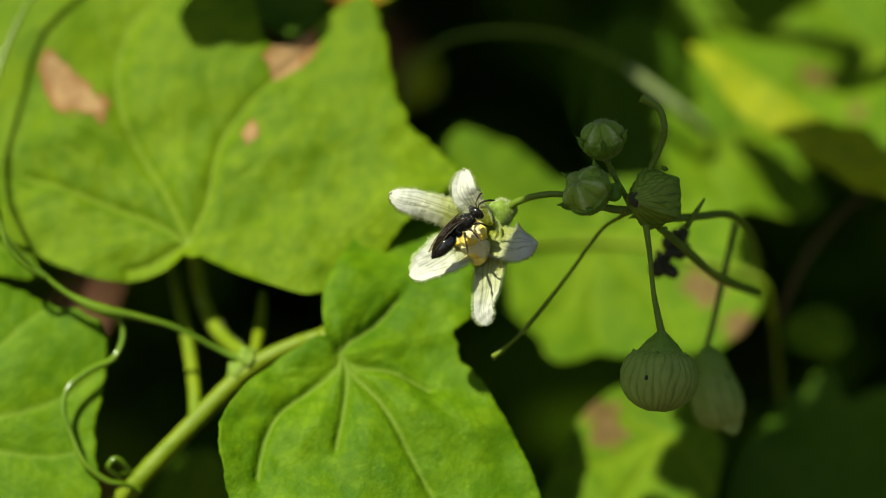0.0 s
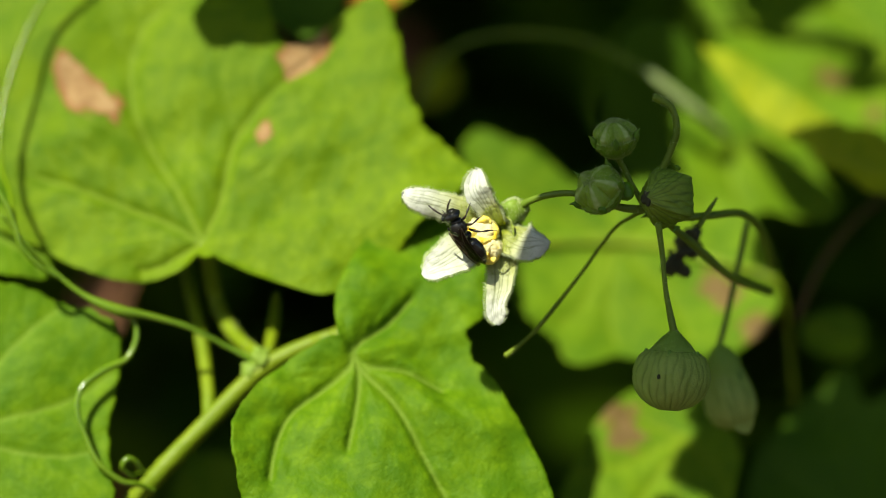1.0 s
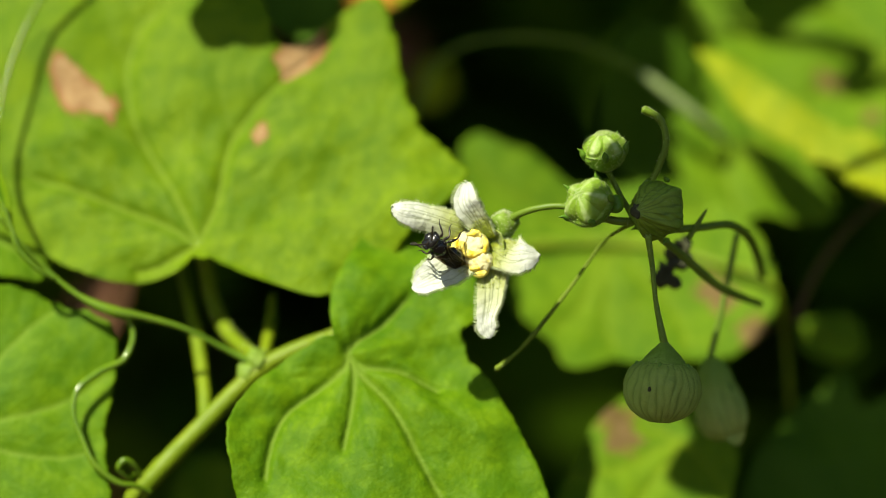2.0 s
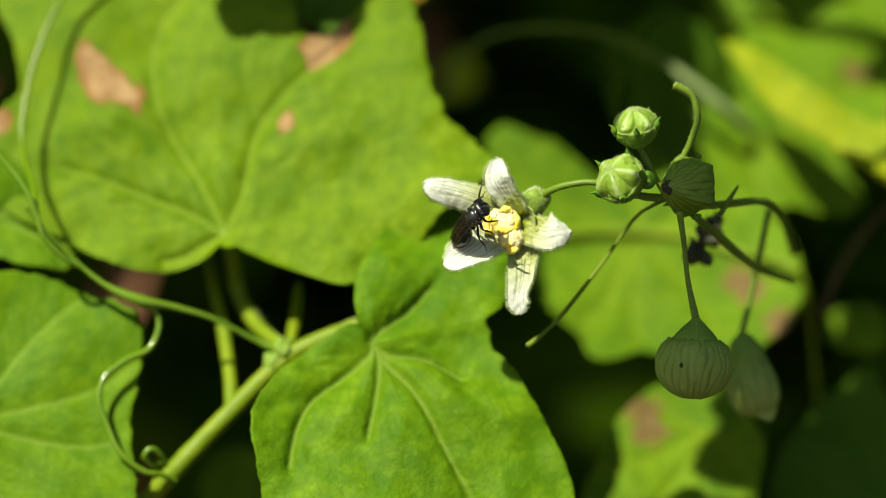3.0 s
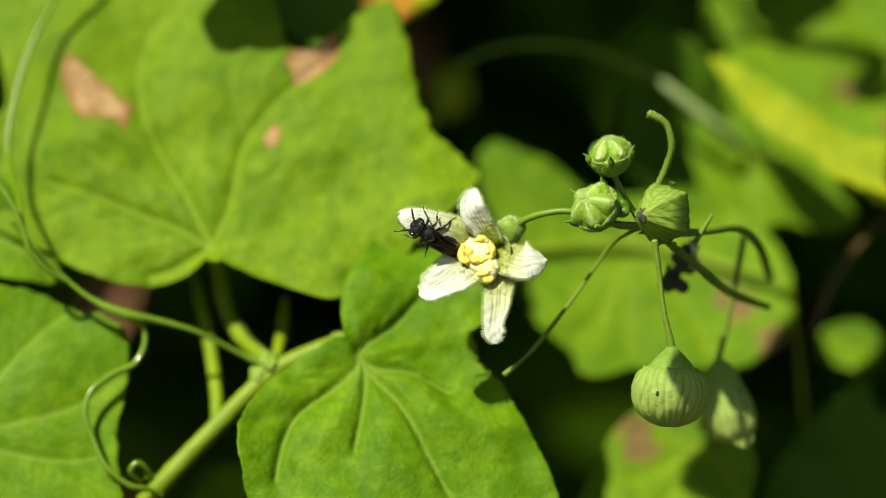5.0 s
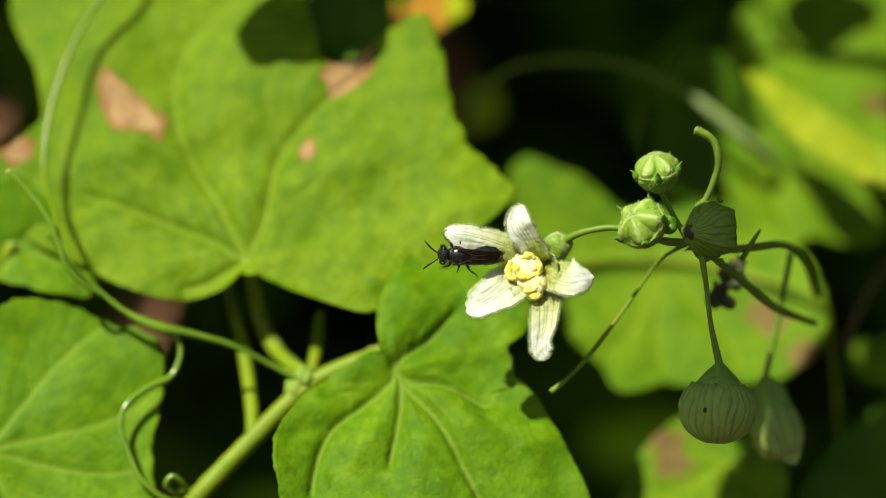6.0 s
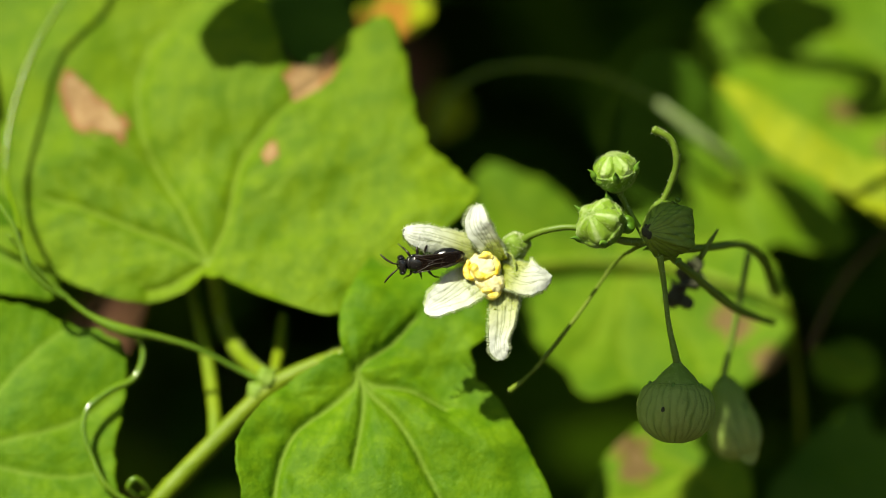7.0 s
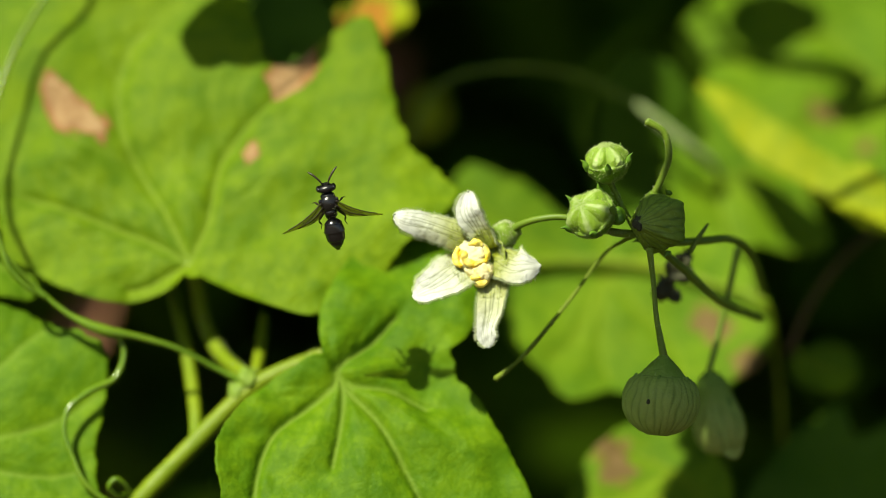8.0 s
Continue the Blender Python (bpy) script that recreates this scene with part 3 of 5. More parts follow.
front_leaf = leaf(vine, LEAF_FRONT, "fresh green lobed leaf with sunken veins",
    (-10.52, 9, -10.81), (0.05, -0.881, 0.471), [(14, 11.8), (16, 13.5), (22, 15.2), (36, 18.0), (49, 20.8), (62, 21.2), (73, 18.8), (81, 15.2), (92, 10.2), (112, 5.2), (124, 2.9), (136, 1.8), (173, 4.2), (193, 7.8), (205, 11.5), (213, 14.3), (230, 17.8), (247, 22.8), (273, 25.7), (292, 30.1), (304, 30.5), (316, 29.5), (323, 26.0), (331, 21.6), (341, 17.1), (351, 14.5), (358, 12.3)],
    [[(0.0, 0.0), (0.7, -1.7), (2.9, -3.9), (5.1, -6.8), (7.0, -10.4), (8.9, -14.0), (11.1, -17.9)], [(0.0, 0.0), (0.7, -2.1), (0.5, -5.7), (-0.3, -10.4)], [(0.0, 0.0), (-0.2, -1.5), (-1.4, -2.5), (-3.4, -3.9), (-5.9, -6.1), (-7.5, -9.3), (-8.1, -13.6)], [(0.4, -1.2), (1.8, -1.5), (5.4, -1.8), (9.2, -3.6)], [(0.0, 0.0), (0.4, 0.7), (3.5, 3.6), (6.0, 6.4)]],
    stalk=[(-10.5, 10.2, -10.75), (-11.42, 12, -9.61), (-13.12, 14, -9.2)], stalk_r=0.7, puff=1.35, groove=0.5, cup=-0.8, seed=8, side=0.06, wide=0.6)
side_leaf = leaf(vine, LEAF_FRESH, "green leaf with pale veins at the stem",
    (-52.82, 9, -19.01), (0.1, -0.949, 0.3), [(4, 17.0), (18, 18.8), (31, 21.0), (38, 21.1), (48, 18.9), (55, 18.3), (67, 17.6), (78, 16.8), (97, 13.9), (156, 9.6), (230, 10.2), (278, 16.6), (308, 18.4), (327, 19.7), (340, 19.2), (350, 17.7)],
    [(22, 0.95), (50, 0.95), (355, 0.9), (100, 0.9), (300, 0.9)],
    stalk=[(-52.82, 9, -19.01), (-56.16, 12, -24.41), (-62.13, 20, -33.27)], puff=0.5, groove=0.08, seed=14, side=0.15)

leaf(vine, LEAF_FRESH, "small pale green leaf between the tendrils",
    (-51.15, 18, 2.43), (0.201, -0.932, 0.301), [(32, 5.5), (70, 6.3), (90, 7.7), (136, 5.1), (216, 3.5), (287, 4.8), (316, 7.7), (327, 10.1), (339, 9.9), (355, 7.1)],
    [(330, 0.9), (20, 0.8), (250, 0.7)], rings=26, spokes=200, seed=16, stalk=[(-51.15, 18, 2.43), (-54.85, 19, -4.69), (-60.98, 24, -27.6)])
part("tendril", tube([above((-34.84, 31, 33.13), 6.5), above((-38.7, 28.5, 26.53), 6.5), above((-42.86, 26.5, 19.73), 6), above((-44.92, 24.5, 13.61), 6), above((-45.53, 22.5, 7.85), 6.3), above((-44.63, 21, 3.34), 7.5), (-46.15, 13, 5.61), (-45.38, 10.5, 2.38), (-44.64, 10.2, 0.23)], [0.24, 0.26, 0.27, 0.28, 0.28, 0.28, 0.27, 0.26, 0.24], 80), TENDRIL_DULL, vine, "thin olive green tendril")
part("main_stem", tube([(-57.05, 30, -58.57), (-42.86, 18, -36.64), (-32.51, 12, -25.11), (-26.52, 13, -18.75), (-20.15, 14, -12.53), (-15.46, 14, -10.02), (-11.95, 14, -8.61), (-5.62, 22, -5.32), (2.26, 40, -0.88), (11.13, 43.8, 0.7), (21.26, 44, 0.57), (28.73, 42.3, -1.32), (35.28, 38, -3.68), (37.02, 42, -10.01), (38.4, 48, -20.38), (40.52, 60, -36.77)],
     [1.2, 1.1, 1.05, 1.0, 0.98, 0.85, 0.75, 0.6, 0.62, 0.62, 0.6, 0.45, 0.35, 0.3, 0.3, 0.3], 140), STEM, vine, "pale green fleshy main stem")
part("side_stem", tube([(-29.81, 30, 0.06), (-28.28, 25, -4.76), (-26.97, 21, -9.49), (-25.91, 16, -14.66), (-25.68, 13.5, -17.78)], [0.6, 0.66, 0.7, 0.72, 0.7], 40), STEM, vine, "pale green upright stem")
part("shoot", tube([(-19.2, 24, -4.75), (-19.3, 22, -7.7), (-19.6, 16, -10.85)], [0.4, 0.62, 0.6], 20), STEM, vine, "short green side shoot")
part("node", join(crumpled((-20.3, 13.6, -11.3), (0.95, 0.9, 1.15), 61, 0.12), crumpled((-21.5, 13.6, -12.6), (0.85, 0.8, 0.95), 62, 0.12)), CALYX, vine, "pale swollen node where the stalks meet")
part("tendril_stalk", tube([(-46.46, 9, 3.53), (-44.27, 10, 0.64), (-41.78, 11, -1.98), (-38.58, 11, -4.59), (-35.09, 11, -6.22), (-31.69, 12, -6.93), (-27.69, 13, -8.12), (-23.66, 14, -10.19), (-20.73, 14, -11.66)],
     [0.22, 0.24, 0.25, 0.3, 0.58, 0.38, 0.28, 0.28, 0.4], 70), TENDRIL, vine, "green tendril stalk")
part("tendril", tube([(-34.4, 11, -6.04), (-33.27, 12, -7.52), (-33.03, 12, -9.26), (-33.98, 11.5, -11.29), (-36.22, 10.6, -12.42), (-38.32, 9.6, -14.12), (-38.84, 9, -16.41), (-37.87, 8.6, -19.28), (-36.58, 8.4, -21.87), (-34.33, 9, -23.75), (-32.57, 10, -24.16), (-31.03, 11, -24.93)],
     [0.24, 0.28, 0.3, 0.34, 0.36, 0.32, 0.28, 0.28, 0.32, 0.34, 0.3, 0.24], 90), TENDRIL, vine, "glossy curling tendril")
part("tendril", tube([(-31.9, 13, -24.94), (-32.48, 11, -22.6), (-33.55, 10, -21.5), (-34.3, 10, -22.31), (-33.47, 11, -23.3), (-32.25, 13, -23.07)], 0.3, 50), TENDRIL, vine, "small coiled tendril")
part("tendril", tube([(-50.65, 10, 9.91), (-48.33, 10, 7.59), (-46.29, 9.5, 4.86), (-45.37, 9.5, 2.55), (-44.56, 9.5, 0.23), (-42.88, 10, -1.68), (-40.9, 11, -2.96)], [0.22, 0.26, 0.28, 0.28, 0.28, 0.26, 0.24], 60), TENDRIL, vine, "glossy curling tendril")

# ---- plants behind ----
behind = thing("background_vine", (32.73, 45, -7.55), "light green leaves of a vine further back", "vine")
leaf(behind, LEAF_BACK, "light green lobed leaf with brown blotches",
    (17.38, 45, 1.33), (0.0, -0.898, 0.439), [(18, 13.6), (36, 11.4), (55, 8.3), (77, 6.9), (104, 7.0), (125, 8.0), (133, 16.6), (136, 13.0), (136, 10.3), (137, 19.8), (146, 20.5), (159, 17.6), (174, 14.5), (199, 13.3), (222, 14.5), (241, 14.4), (250, 17.0), (256, 16.8), (269, 14.8), (296, 17.0), (309, 19.6), (327, 20.7), (347, 18.2)],
    [(270, 0.9), (300, 0.9), (240, 0.9), (150, 0.9), (90, 0.8), (20, 0.8)], rings=30, spokes=220, seed=21, cup=0.5,
    spots=[(11.0, -6.0), (12.2, -7.7), (15.2, -11.9)], sizes=[1.9, 1.7, 1.9])
leaf(behind, LEAF_BACK, "light green pointed leaf",
    (30.58, 54.6, 12.4), (0.101, -0.886, 0.453), [(8, 9.7), (51, 7.1), (93, 11.6), (116, 9.7), (150, 6.7), (198, 5.9), (238, 7.2), (270, 10.3), (298, 9.7), (319, 14.6), (328, 15.5), (340, 11.5), (355, 10.3)],
    [(320, 0.95), (280, 0.8), (10, 0.9), (130, 0.8)], rings=26, spokes=200, seed=22)
yellow_leaf = leaf(behind, LEAF_YELLOW, "yellowing pointed leaf with its edge rolled in",
    (46.38, 37, 8.77), (-0.15, -0.852, 0.501), [(52, 3.3), (115, 6.4), (126, 9.8), (130, 13.7), (131, 18.4), (132, 21.3), (135, 24.1), (137, 26.3), (139, 23.6), (141, 20.9), (146, 17.8), (149, 15.4), (152, 11.6), (152, 5.4), (154, 8.7), (175, 3.7), (212, 2.6), (277, 3.3), (315, 5.7), (355, 5.6)],
    [(147, 0.96)], rings=30, spokes=900, seed=23, cup=0.2, teeth=0.004)
leaf(behind, LEAF_BACK, "broad light green leaf with a brown patch",
    (51.79, 61.8, 22.53), (0.0, -0.862, 0.507), [(32, 14.9), (79, 16.4), (123, 19.1), (150, 25.4), (166, 26.5), (179, 23.3), (191, 21.5), (201, 19.3), (223, 16.0), (251, 16.4), (277, 18.0), (314, 16.1)],
    [(170, 0.95), (140, 0.9), (200, 0.9)], rings=26, spokes=200, seed=24, spots=[(-8.3, -2.7), (-4.0, -7.9)], sizes=[1.6, 1.0])
leaf(behind, LEAF_BACK, "yellow-green leaf with a withered brown patch",
    (24.37, 33, -20.25), (0.0, -0.862, 0.507), [(8, 5.0), (76, 5.8), (119, 7.2), (136, 8.0), (156, 8.7), (191, 11.3), (209, 15.7), (219, 18.4), (240, 16.5), (274, 13.0), (314, 7.7)],
    [(200, 0.95), (240, 0.9), (150, 0.9), (300, 0.9)], rings=26, spokes=200, seed=25, spots=[(-7.0, 2.1), (-6.5, 0.0)], sizes=[2.2, 2.0])
# the next three take the darker hedge leaf: shade put into their colour
leaf(behind, LEAF_SHADE, "green leaf in shade, darkened in its colour",
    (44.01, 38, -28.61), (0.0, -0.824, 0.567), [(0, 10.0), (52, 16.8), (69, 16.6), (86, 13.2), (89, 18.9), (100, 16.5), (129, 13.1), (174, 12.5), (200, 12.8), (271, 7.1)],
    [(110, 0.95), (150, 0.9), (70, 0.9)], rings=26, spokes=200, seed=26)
leaf(behind, LEAF_SHADE, "green leaf in shade, darkened in its colour",
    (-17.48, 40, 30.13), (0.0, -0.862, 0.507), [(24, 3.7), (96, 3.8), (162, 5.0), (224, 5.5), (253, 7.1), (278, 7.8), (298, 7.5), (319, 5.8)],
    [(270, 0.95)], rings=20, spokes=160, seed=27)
leaf(behind, LEAF_SHADE, "green leaf deep in shade, darkened in its colour",
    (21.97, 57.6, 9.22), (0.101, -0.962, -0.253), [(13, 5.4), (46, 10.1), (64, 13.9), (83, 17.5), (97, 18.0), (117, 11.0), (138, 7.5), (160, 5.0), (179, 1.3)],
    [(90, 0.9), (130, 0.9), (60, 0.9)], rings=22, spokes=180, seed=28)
leaf(behind, LEAF_BACK, "small round green leaf in shade",
    (44.69, 50, -10.21), (0.0, -0.914, 0.406), [(28, 1.5), (87, 3.1), (130, 4.7), (154, 6.0), (173, 6.1), (191, 5.3), (216, 3.3), (291, 1.6)],
    [(160, 0.9)], rings=20, spokes=140, seed=29)
leaf(behind, LEAF_YELLOW, "olive leaf deep in the hedge",
    (-2.9, 96, 21.6), (0.1, -0.862, 0.507), [(20, 2.4), (80, 3.6), (130, 3.0), (190, 2.2), (250, 3.8), (310, 3.0)], [(90, 0.9), (250, 0.9)], rings=16, spokes=120, seed=36)
leaf(behind, LEAF_YELLOW, "withered orange-brown leaf tip",
    (-8.57, 48.6, 31.42), (0.0, -0.862, 0.507), [(21, 3.4), (147, 2.3), (190, 4.7), (216, 5.5), (235, 5.5), (263, 4.8), (303, 4.8), (340, 4.4)],
    [(270, 0.9)], rings=20, spokes=140, seed=30, spots=[(-3.2, -2.9), (-1.8, -2.3), (0.0, -3.1), (-0.6, -0.4)], sizes=[2.0, 2.2, 2.0, 2.2])
leaf(behind, LEAF_BACK, "green leaf low between the stems",
    (-28, 52, -29.62), (0.0, -0.862, 0.507), [(39, 5.7), (69, 7.1), (92, 7.3), (114, 7.0), (138, 5.4), (210, 4.4), (266, 5.7), (324, 4.9)],
    [(90, 0.9), (140, 0.9), (40, 0.9)], rings=22, spokes=160, seed=33)
part("bare_stalk", tube([(-5.38, 48.6, 14.78), (-3.14, 48.6, 19.9), (-1.54, 48.6, 22.33), (1.66, 48.6, 24.06), (7.42, 48.6, 24.7), (13.82, 48.6, 23.87), (19.58, 48.6, 21.31), (21.82, 48.6, 19.9)], [0.24, 0.25, 0.26, 0.27, 0.27, 0.28, 0.32, 0.4], 60), SPRAY_STEM, behind, "arching green stalk")
# same stalk, sunlit end: its brightness is put into a paler colour
part("lit_stalk_end", tube([(20.99, 48.6, 20.54), (23.42, 48.6, 18.62), (26.66, 49.2, 16.09), (29.27, 51.6, 14.12), (30.6, 54, 12.71)], [0.4, 0.56, 0.6, 0.6, 0.5], 30), LIT_STALK, behind, "sunlit end of the stalk in a paler colour")
part("stem", tube([(48.19, 47, 6.44), (44.04, 44, 3.23), (39.94, 41, -1.82), (37.15, 38, -7.42)], [0.35, 0.35, 0.35, 0.35], 30), RED_STEM, behind, "thin reddish brown stem")

# ---- the flower spray, which sways ----
spray = thing("flower_spray", (29.74, 8, 3.23), "spray of one open white flower and hairy green buds", "flower spray")
HUB = (19.11, 1, 3.9)
part("spray_stalk", tube([HUB, (21.88, 2, 3.12), (25.5, 5, 3.26), (29.24, 9, 3.53), (31.69, 14, 1.82), (33.74, 24, -1.74)], [0.42, 0.4, 0.4, 0.42, 0.45, 0.5], 50), SPRAY_STEM, spray)
part("bract_stalk", tube([(20.75, 2, 2.89), (23.78, 5, 0.63), (28.16, 10, -2.84), (32.92, 18, -4.68)], [0.3, 0.42, 0.45, 0.4], 30), SPRAY_STEM, spray)
part("bract", tube([(26.39, 4, 5.07), (25.54, 4, 3.76), (24.57, 4, 2.22)], [0.12, 0.25, 0.3], 16), SPRAY_STEM, spray)


def stalked(name, pts, radii, parent=spray, mat=SPRAY_STEM, label="", fuzzy=80, seed=1):
    b = tube(pts, radii, 44)
    ob = part(name, b, mat, parent, label)
    if fuzzy:
        part("hairs", fuzz(b, fuzzy, 0.22, seed), HAIR, ob, kind="stuff")
    return ob


def bud(pos, axis, profile, mat, label, veins, points, stalk, stalk_r, count=500, seed=1, rib=0.2, ribs=5, poly=0.4, crumple=0.07, hair=0.26, rim=(0.72, 0.85), turn=None, keel=False, ridge=0.0, calyx=0.0):
    """A closed bud on its stalk: folded body, sepal tips round its rim (points: their turns in degrees), hairs."""
    b = revolve(profile, pos, axis, ribs, rib, poly, crumple, seed, 160, 70, veins, True, turn, keel, ridge, calyx)
    ob = part("bud", b, mat, spray, label)
    part("hairs", fuzz(b, count, hair, seed, 0.034), BUD_HAIR, ob, kind="stuff")
    length, w, u, v = axes(axis)
    reach = float(np.interp(rim[0], [q[0] for q in profile[:6]], [q[1] for q in profile[:6]]))
    for a in points:
        out = math.cos(radians(a)) * u + math.sin(radians(a)) * v
        root = np.array(pos) + w * length * rim[0] + out * reach * 0.97
        size = rim[1]
        tip = tube([root - w * 0.4 * size, root + (out * 0.1 + w * 0.2) * size, root + (out * 0.28 + w * 0.65) * size, root + (out * 0.6 + w * 1.0) * size], [0.2 * size, 0.34 * size, 0.17 * size, 0.03], 16, 8)
        part("sepal", tip, SEPAL, ob)
    if stalk:
        st = tube(stalk, stalk_r, 44)
        so = part("bud_stalk", st, SPRAY_STEM, ob)
        if count > 100:
            part("hairs", fuzz(st, 160, 0.18, seed + 7), HAIR, ob, kind="stuff")
    return ob


CUP_BUD = [(0, 0.35), (0.06, 1.0), (0.2, 1.75), (0.38, 2.15), (0.5, 2.25), (0.54, 2.22), (0.57, 2.1), (0.7, 1.95), (0.84, 1.5), (0.94, 0.9), (0.98, 0.5), (0.96, 0.1)]
bud((16.2, 0, 9.1), (-0.6, -1.6, 3.6), CUP_BUD, BUD, "small hairy green flower bud", 10, (36, 108, 180, 252, 324),
    [(16.2, 0, 9.1), (16.94, 0.5, 7.68), (17.74, 0.7, 6.16), HUB], [0.3, 0.26, 0.27, 0.36], 1300, 31, 0, 0, 0.1, 0.07, 0.24, (0.52, 1.0), 0, True)
bud((15.45, 0.6, 4.8), (-2.2, -3.3, 1.9), [(f, r * 1.13) for f, r in CUP_BUD], BUD, "hairy green flower bud with pointed sepals", 10, (20, 92, 164, 236, 308),
    [(15.3, 0.5, 4.46), (17.0, 0.6, 3.9), HUB], [0.34, 0.32, 0.4], 1400, 32, 0, 0, 0.1, 0.07, 0.24, (0.52, 1.15), -0.28, True)
bud((22.5, 2.2, 5.15), (-3.6, -4.4, -0.3), [(0, 0.5), (0.07, 1.9), (0.2, 2.95), (0.34, 3.3), (0.55, 2.85), (0.75, 1.95), (0.9, 1.05), (0.97, 0.6), (1.0, 0.3)], BUD_OLD, "large swollen five-sided green bud with veined sides", 22, (40, 184, 328),
    [HUB, (20.6, 2.6, 4.3), (22.4, 3.0, 5.1)], [0.4, 0.45, 0.5], 600, 33, 0, 0, 0.95, 0.13, 0.16, (0.3, 0.8), 1.13, False, -0.1)
part("scar", crumpled((19.0, -2.0, 4.9), (0.5, 0.35, 0.75), 17, 0.35), WITHERED, spray, "brown scar on the swollen bud")
part("hole", crumpled((20.1, -3.55, -12.7), (0.2, 0.2, 0.27), 18, 0.25), WITHERED, spray, "small brown bite mark on the hanging bud")
part("young_bud", lump((16.89, -0.6, 5.63), (1.0, 0.9, 0.95), 5), BUD, spray, "tiny green bud")
stalked("spent_stalk", [(20.69, 1, 7.86), (21.68, 0.5, 10.11), (22.1, 0, 12.01), (21.52, -0.3, 14.03), (19.82, -0.5, 15.09)], [0.32, 0.34, 0.34, 0.34, 0.42], label="curled stalk of a fallen flower", fuzzy=160)
stalked("spent_stalk", [HUB, (17.68, 3, 3.13), (15.94, 6, 1.78), (12.67, 6, -2.69), (8.92, 5, -7.37), (6.96, 4.5, -9.42), (5.07, 4, -10.89)], [0.3, 0.2, 0.18, 0.19, 0.24, 0.19, 0.32], mat=STALK_OLD, label="long bare stalk of a fallen flower", seed=4)
bud((21.82, 0, -8.18), (-0.5, 0, -8.0), [(0, 0.35), (0.05, 0.75), (0.16, 1.65), (0.25, 2.25), (0.265, 2.45), (0.275, 2.75), (0.36, 3.5), (0.55, 3.95), (0.74, 3.65), (0.87, 2.95), (0.95, 2.0), (1.0, 0.9)], BUD_PALE, "large hanging pale green bud with crumpled veined petals", 28,
    (10, 82, 154, 226, 298), [(20.18, -1, 2.42), (20.6, -0.6, -0.51), (21.01, -0.3, -4.45), (21.82, 0, -8.4)], [0.34, 0.26, 0.26, 0.4], 420, 34, 0, 0, 0.2, 0.07, 0.14, (0.29, 0.8), None, False, -0.18, 0.27)
bud((27.44, 16, -10.07), (1.9, 0, -8.6), [(0, 0.35), (0.06, 1.0), (0.2, 1.75), (0.36, 2.0), (0.42, 2.15), (0.6, 2.65), (0.8, 2.6), (0.93, 2.0), (1.0, 1.1)], BUD_PALE, "hanging green flower closing its petals", 16, (30, 174, 318),
    [(30.39, 16, 2.71), (29.5, 16, -1.71), (28.5, 16, -6.12), (27.5, 16, -10.25)], [0.34, 0.34, 0.32, 0.34], 60, 35, 0.16, 5, 0.1, 0.07, 0.2, (0.38, 0.8), None, False, -0.12, 0.4)
part("closed_petal", petal([(28.5, 15.2, -14.5), (29.3, 14.6, -16.8), (30.4, 14.8, -19.2)], [3.0, 3.4, 1.4], (0.2, -1, 0.1), seed=3), BUD_PALE, spray, "drooping pale green petal", thick=0.12)
part("withered_flower", join(lump((24.1, 13, 0.0), (1.2, 1.0, 1.0), 7, 0.4), lump((22.6, 13, -1.75), (0.95, 0.8, 1.2), 8, 0.45), lump((24.7, 13, 1.45), (0.6, 0.8, 1.0), 9, 0.4), tube([(21.3, 12, -1.6), (22.5, 12.5, -2.2), (24.0, 13, 0.06)], [0.1, 0.35, 0.3], 16, 8, 0.2)), WITHERED, spray, "dark shrivelled remains of a flower")

dish = revolve([(0, 0.1), (0.03, 1.0), (0.2, 1.7), (0.55, 2.2), (1.0, 2.5)], (3.95, 2.0, 1.3), (-0.3, -1.3, 0.02), 0, 0, 0.4, 0.05, 41, 70, 30, 0, False)
flower = part("flower", dish, DISH, spray, "open white five-petalled flower with a yellow centre", thick=0.15)
part("hairs", fuzz((dish[0], [q[::-1] for q in dish[1]]), 1400, 0.5, 90, 0.03), HAIR, flower, kind="stuff")
cal = lump((5.91, 3, 3.7), (1.35, 1.3, 1.35), 11, 0.10)
calyx = part("calyx", cal, CALYX, flower, "round green calyx")
part("hairs", fuzz(cal, 700, 0.3, 12, 0.03), HAIR, calyx, kind="stuff")
part("flower_stalk", tube([(6.2, 3, 3.92), (7.43, 2, 4.71), (9.39, 1, 5.31), (12.08, 0.5, 5.42), (16.15, 0.5, 4.23), HUB], [0.5, 0.36, 0.33, 0.32, 0.3, 0.34], 50), SPRAY_STEM, flower)
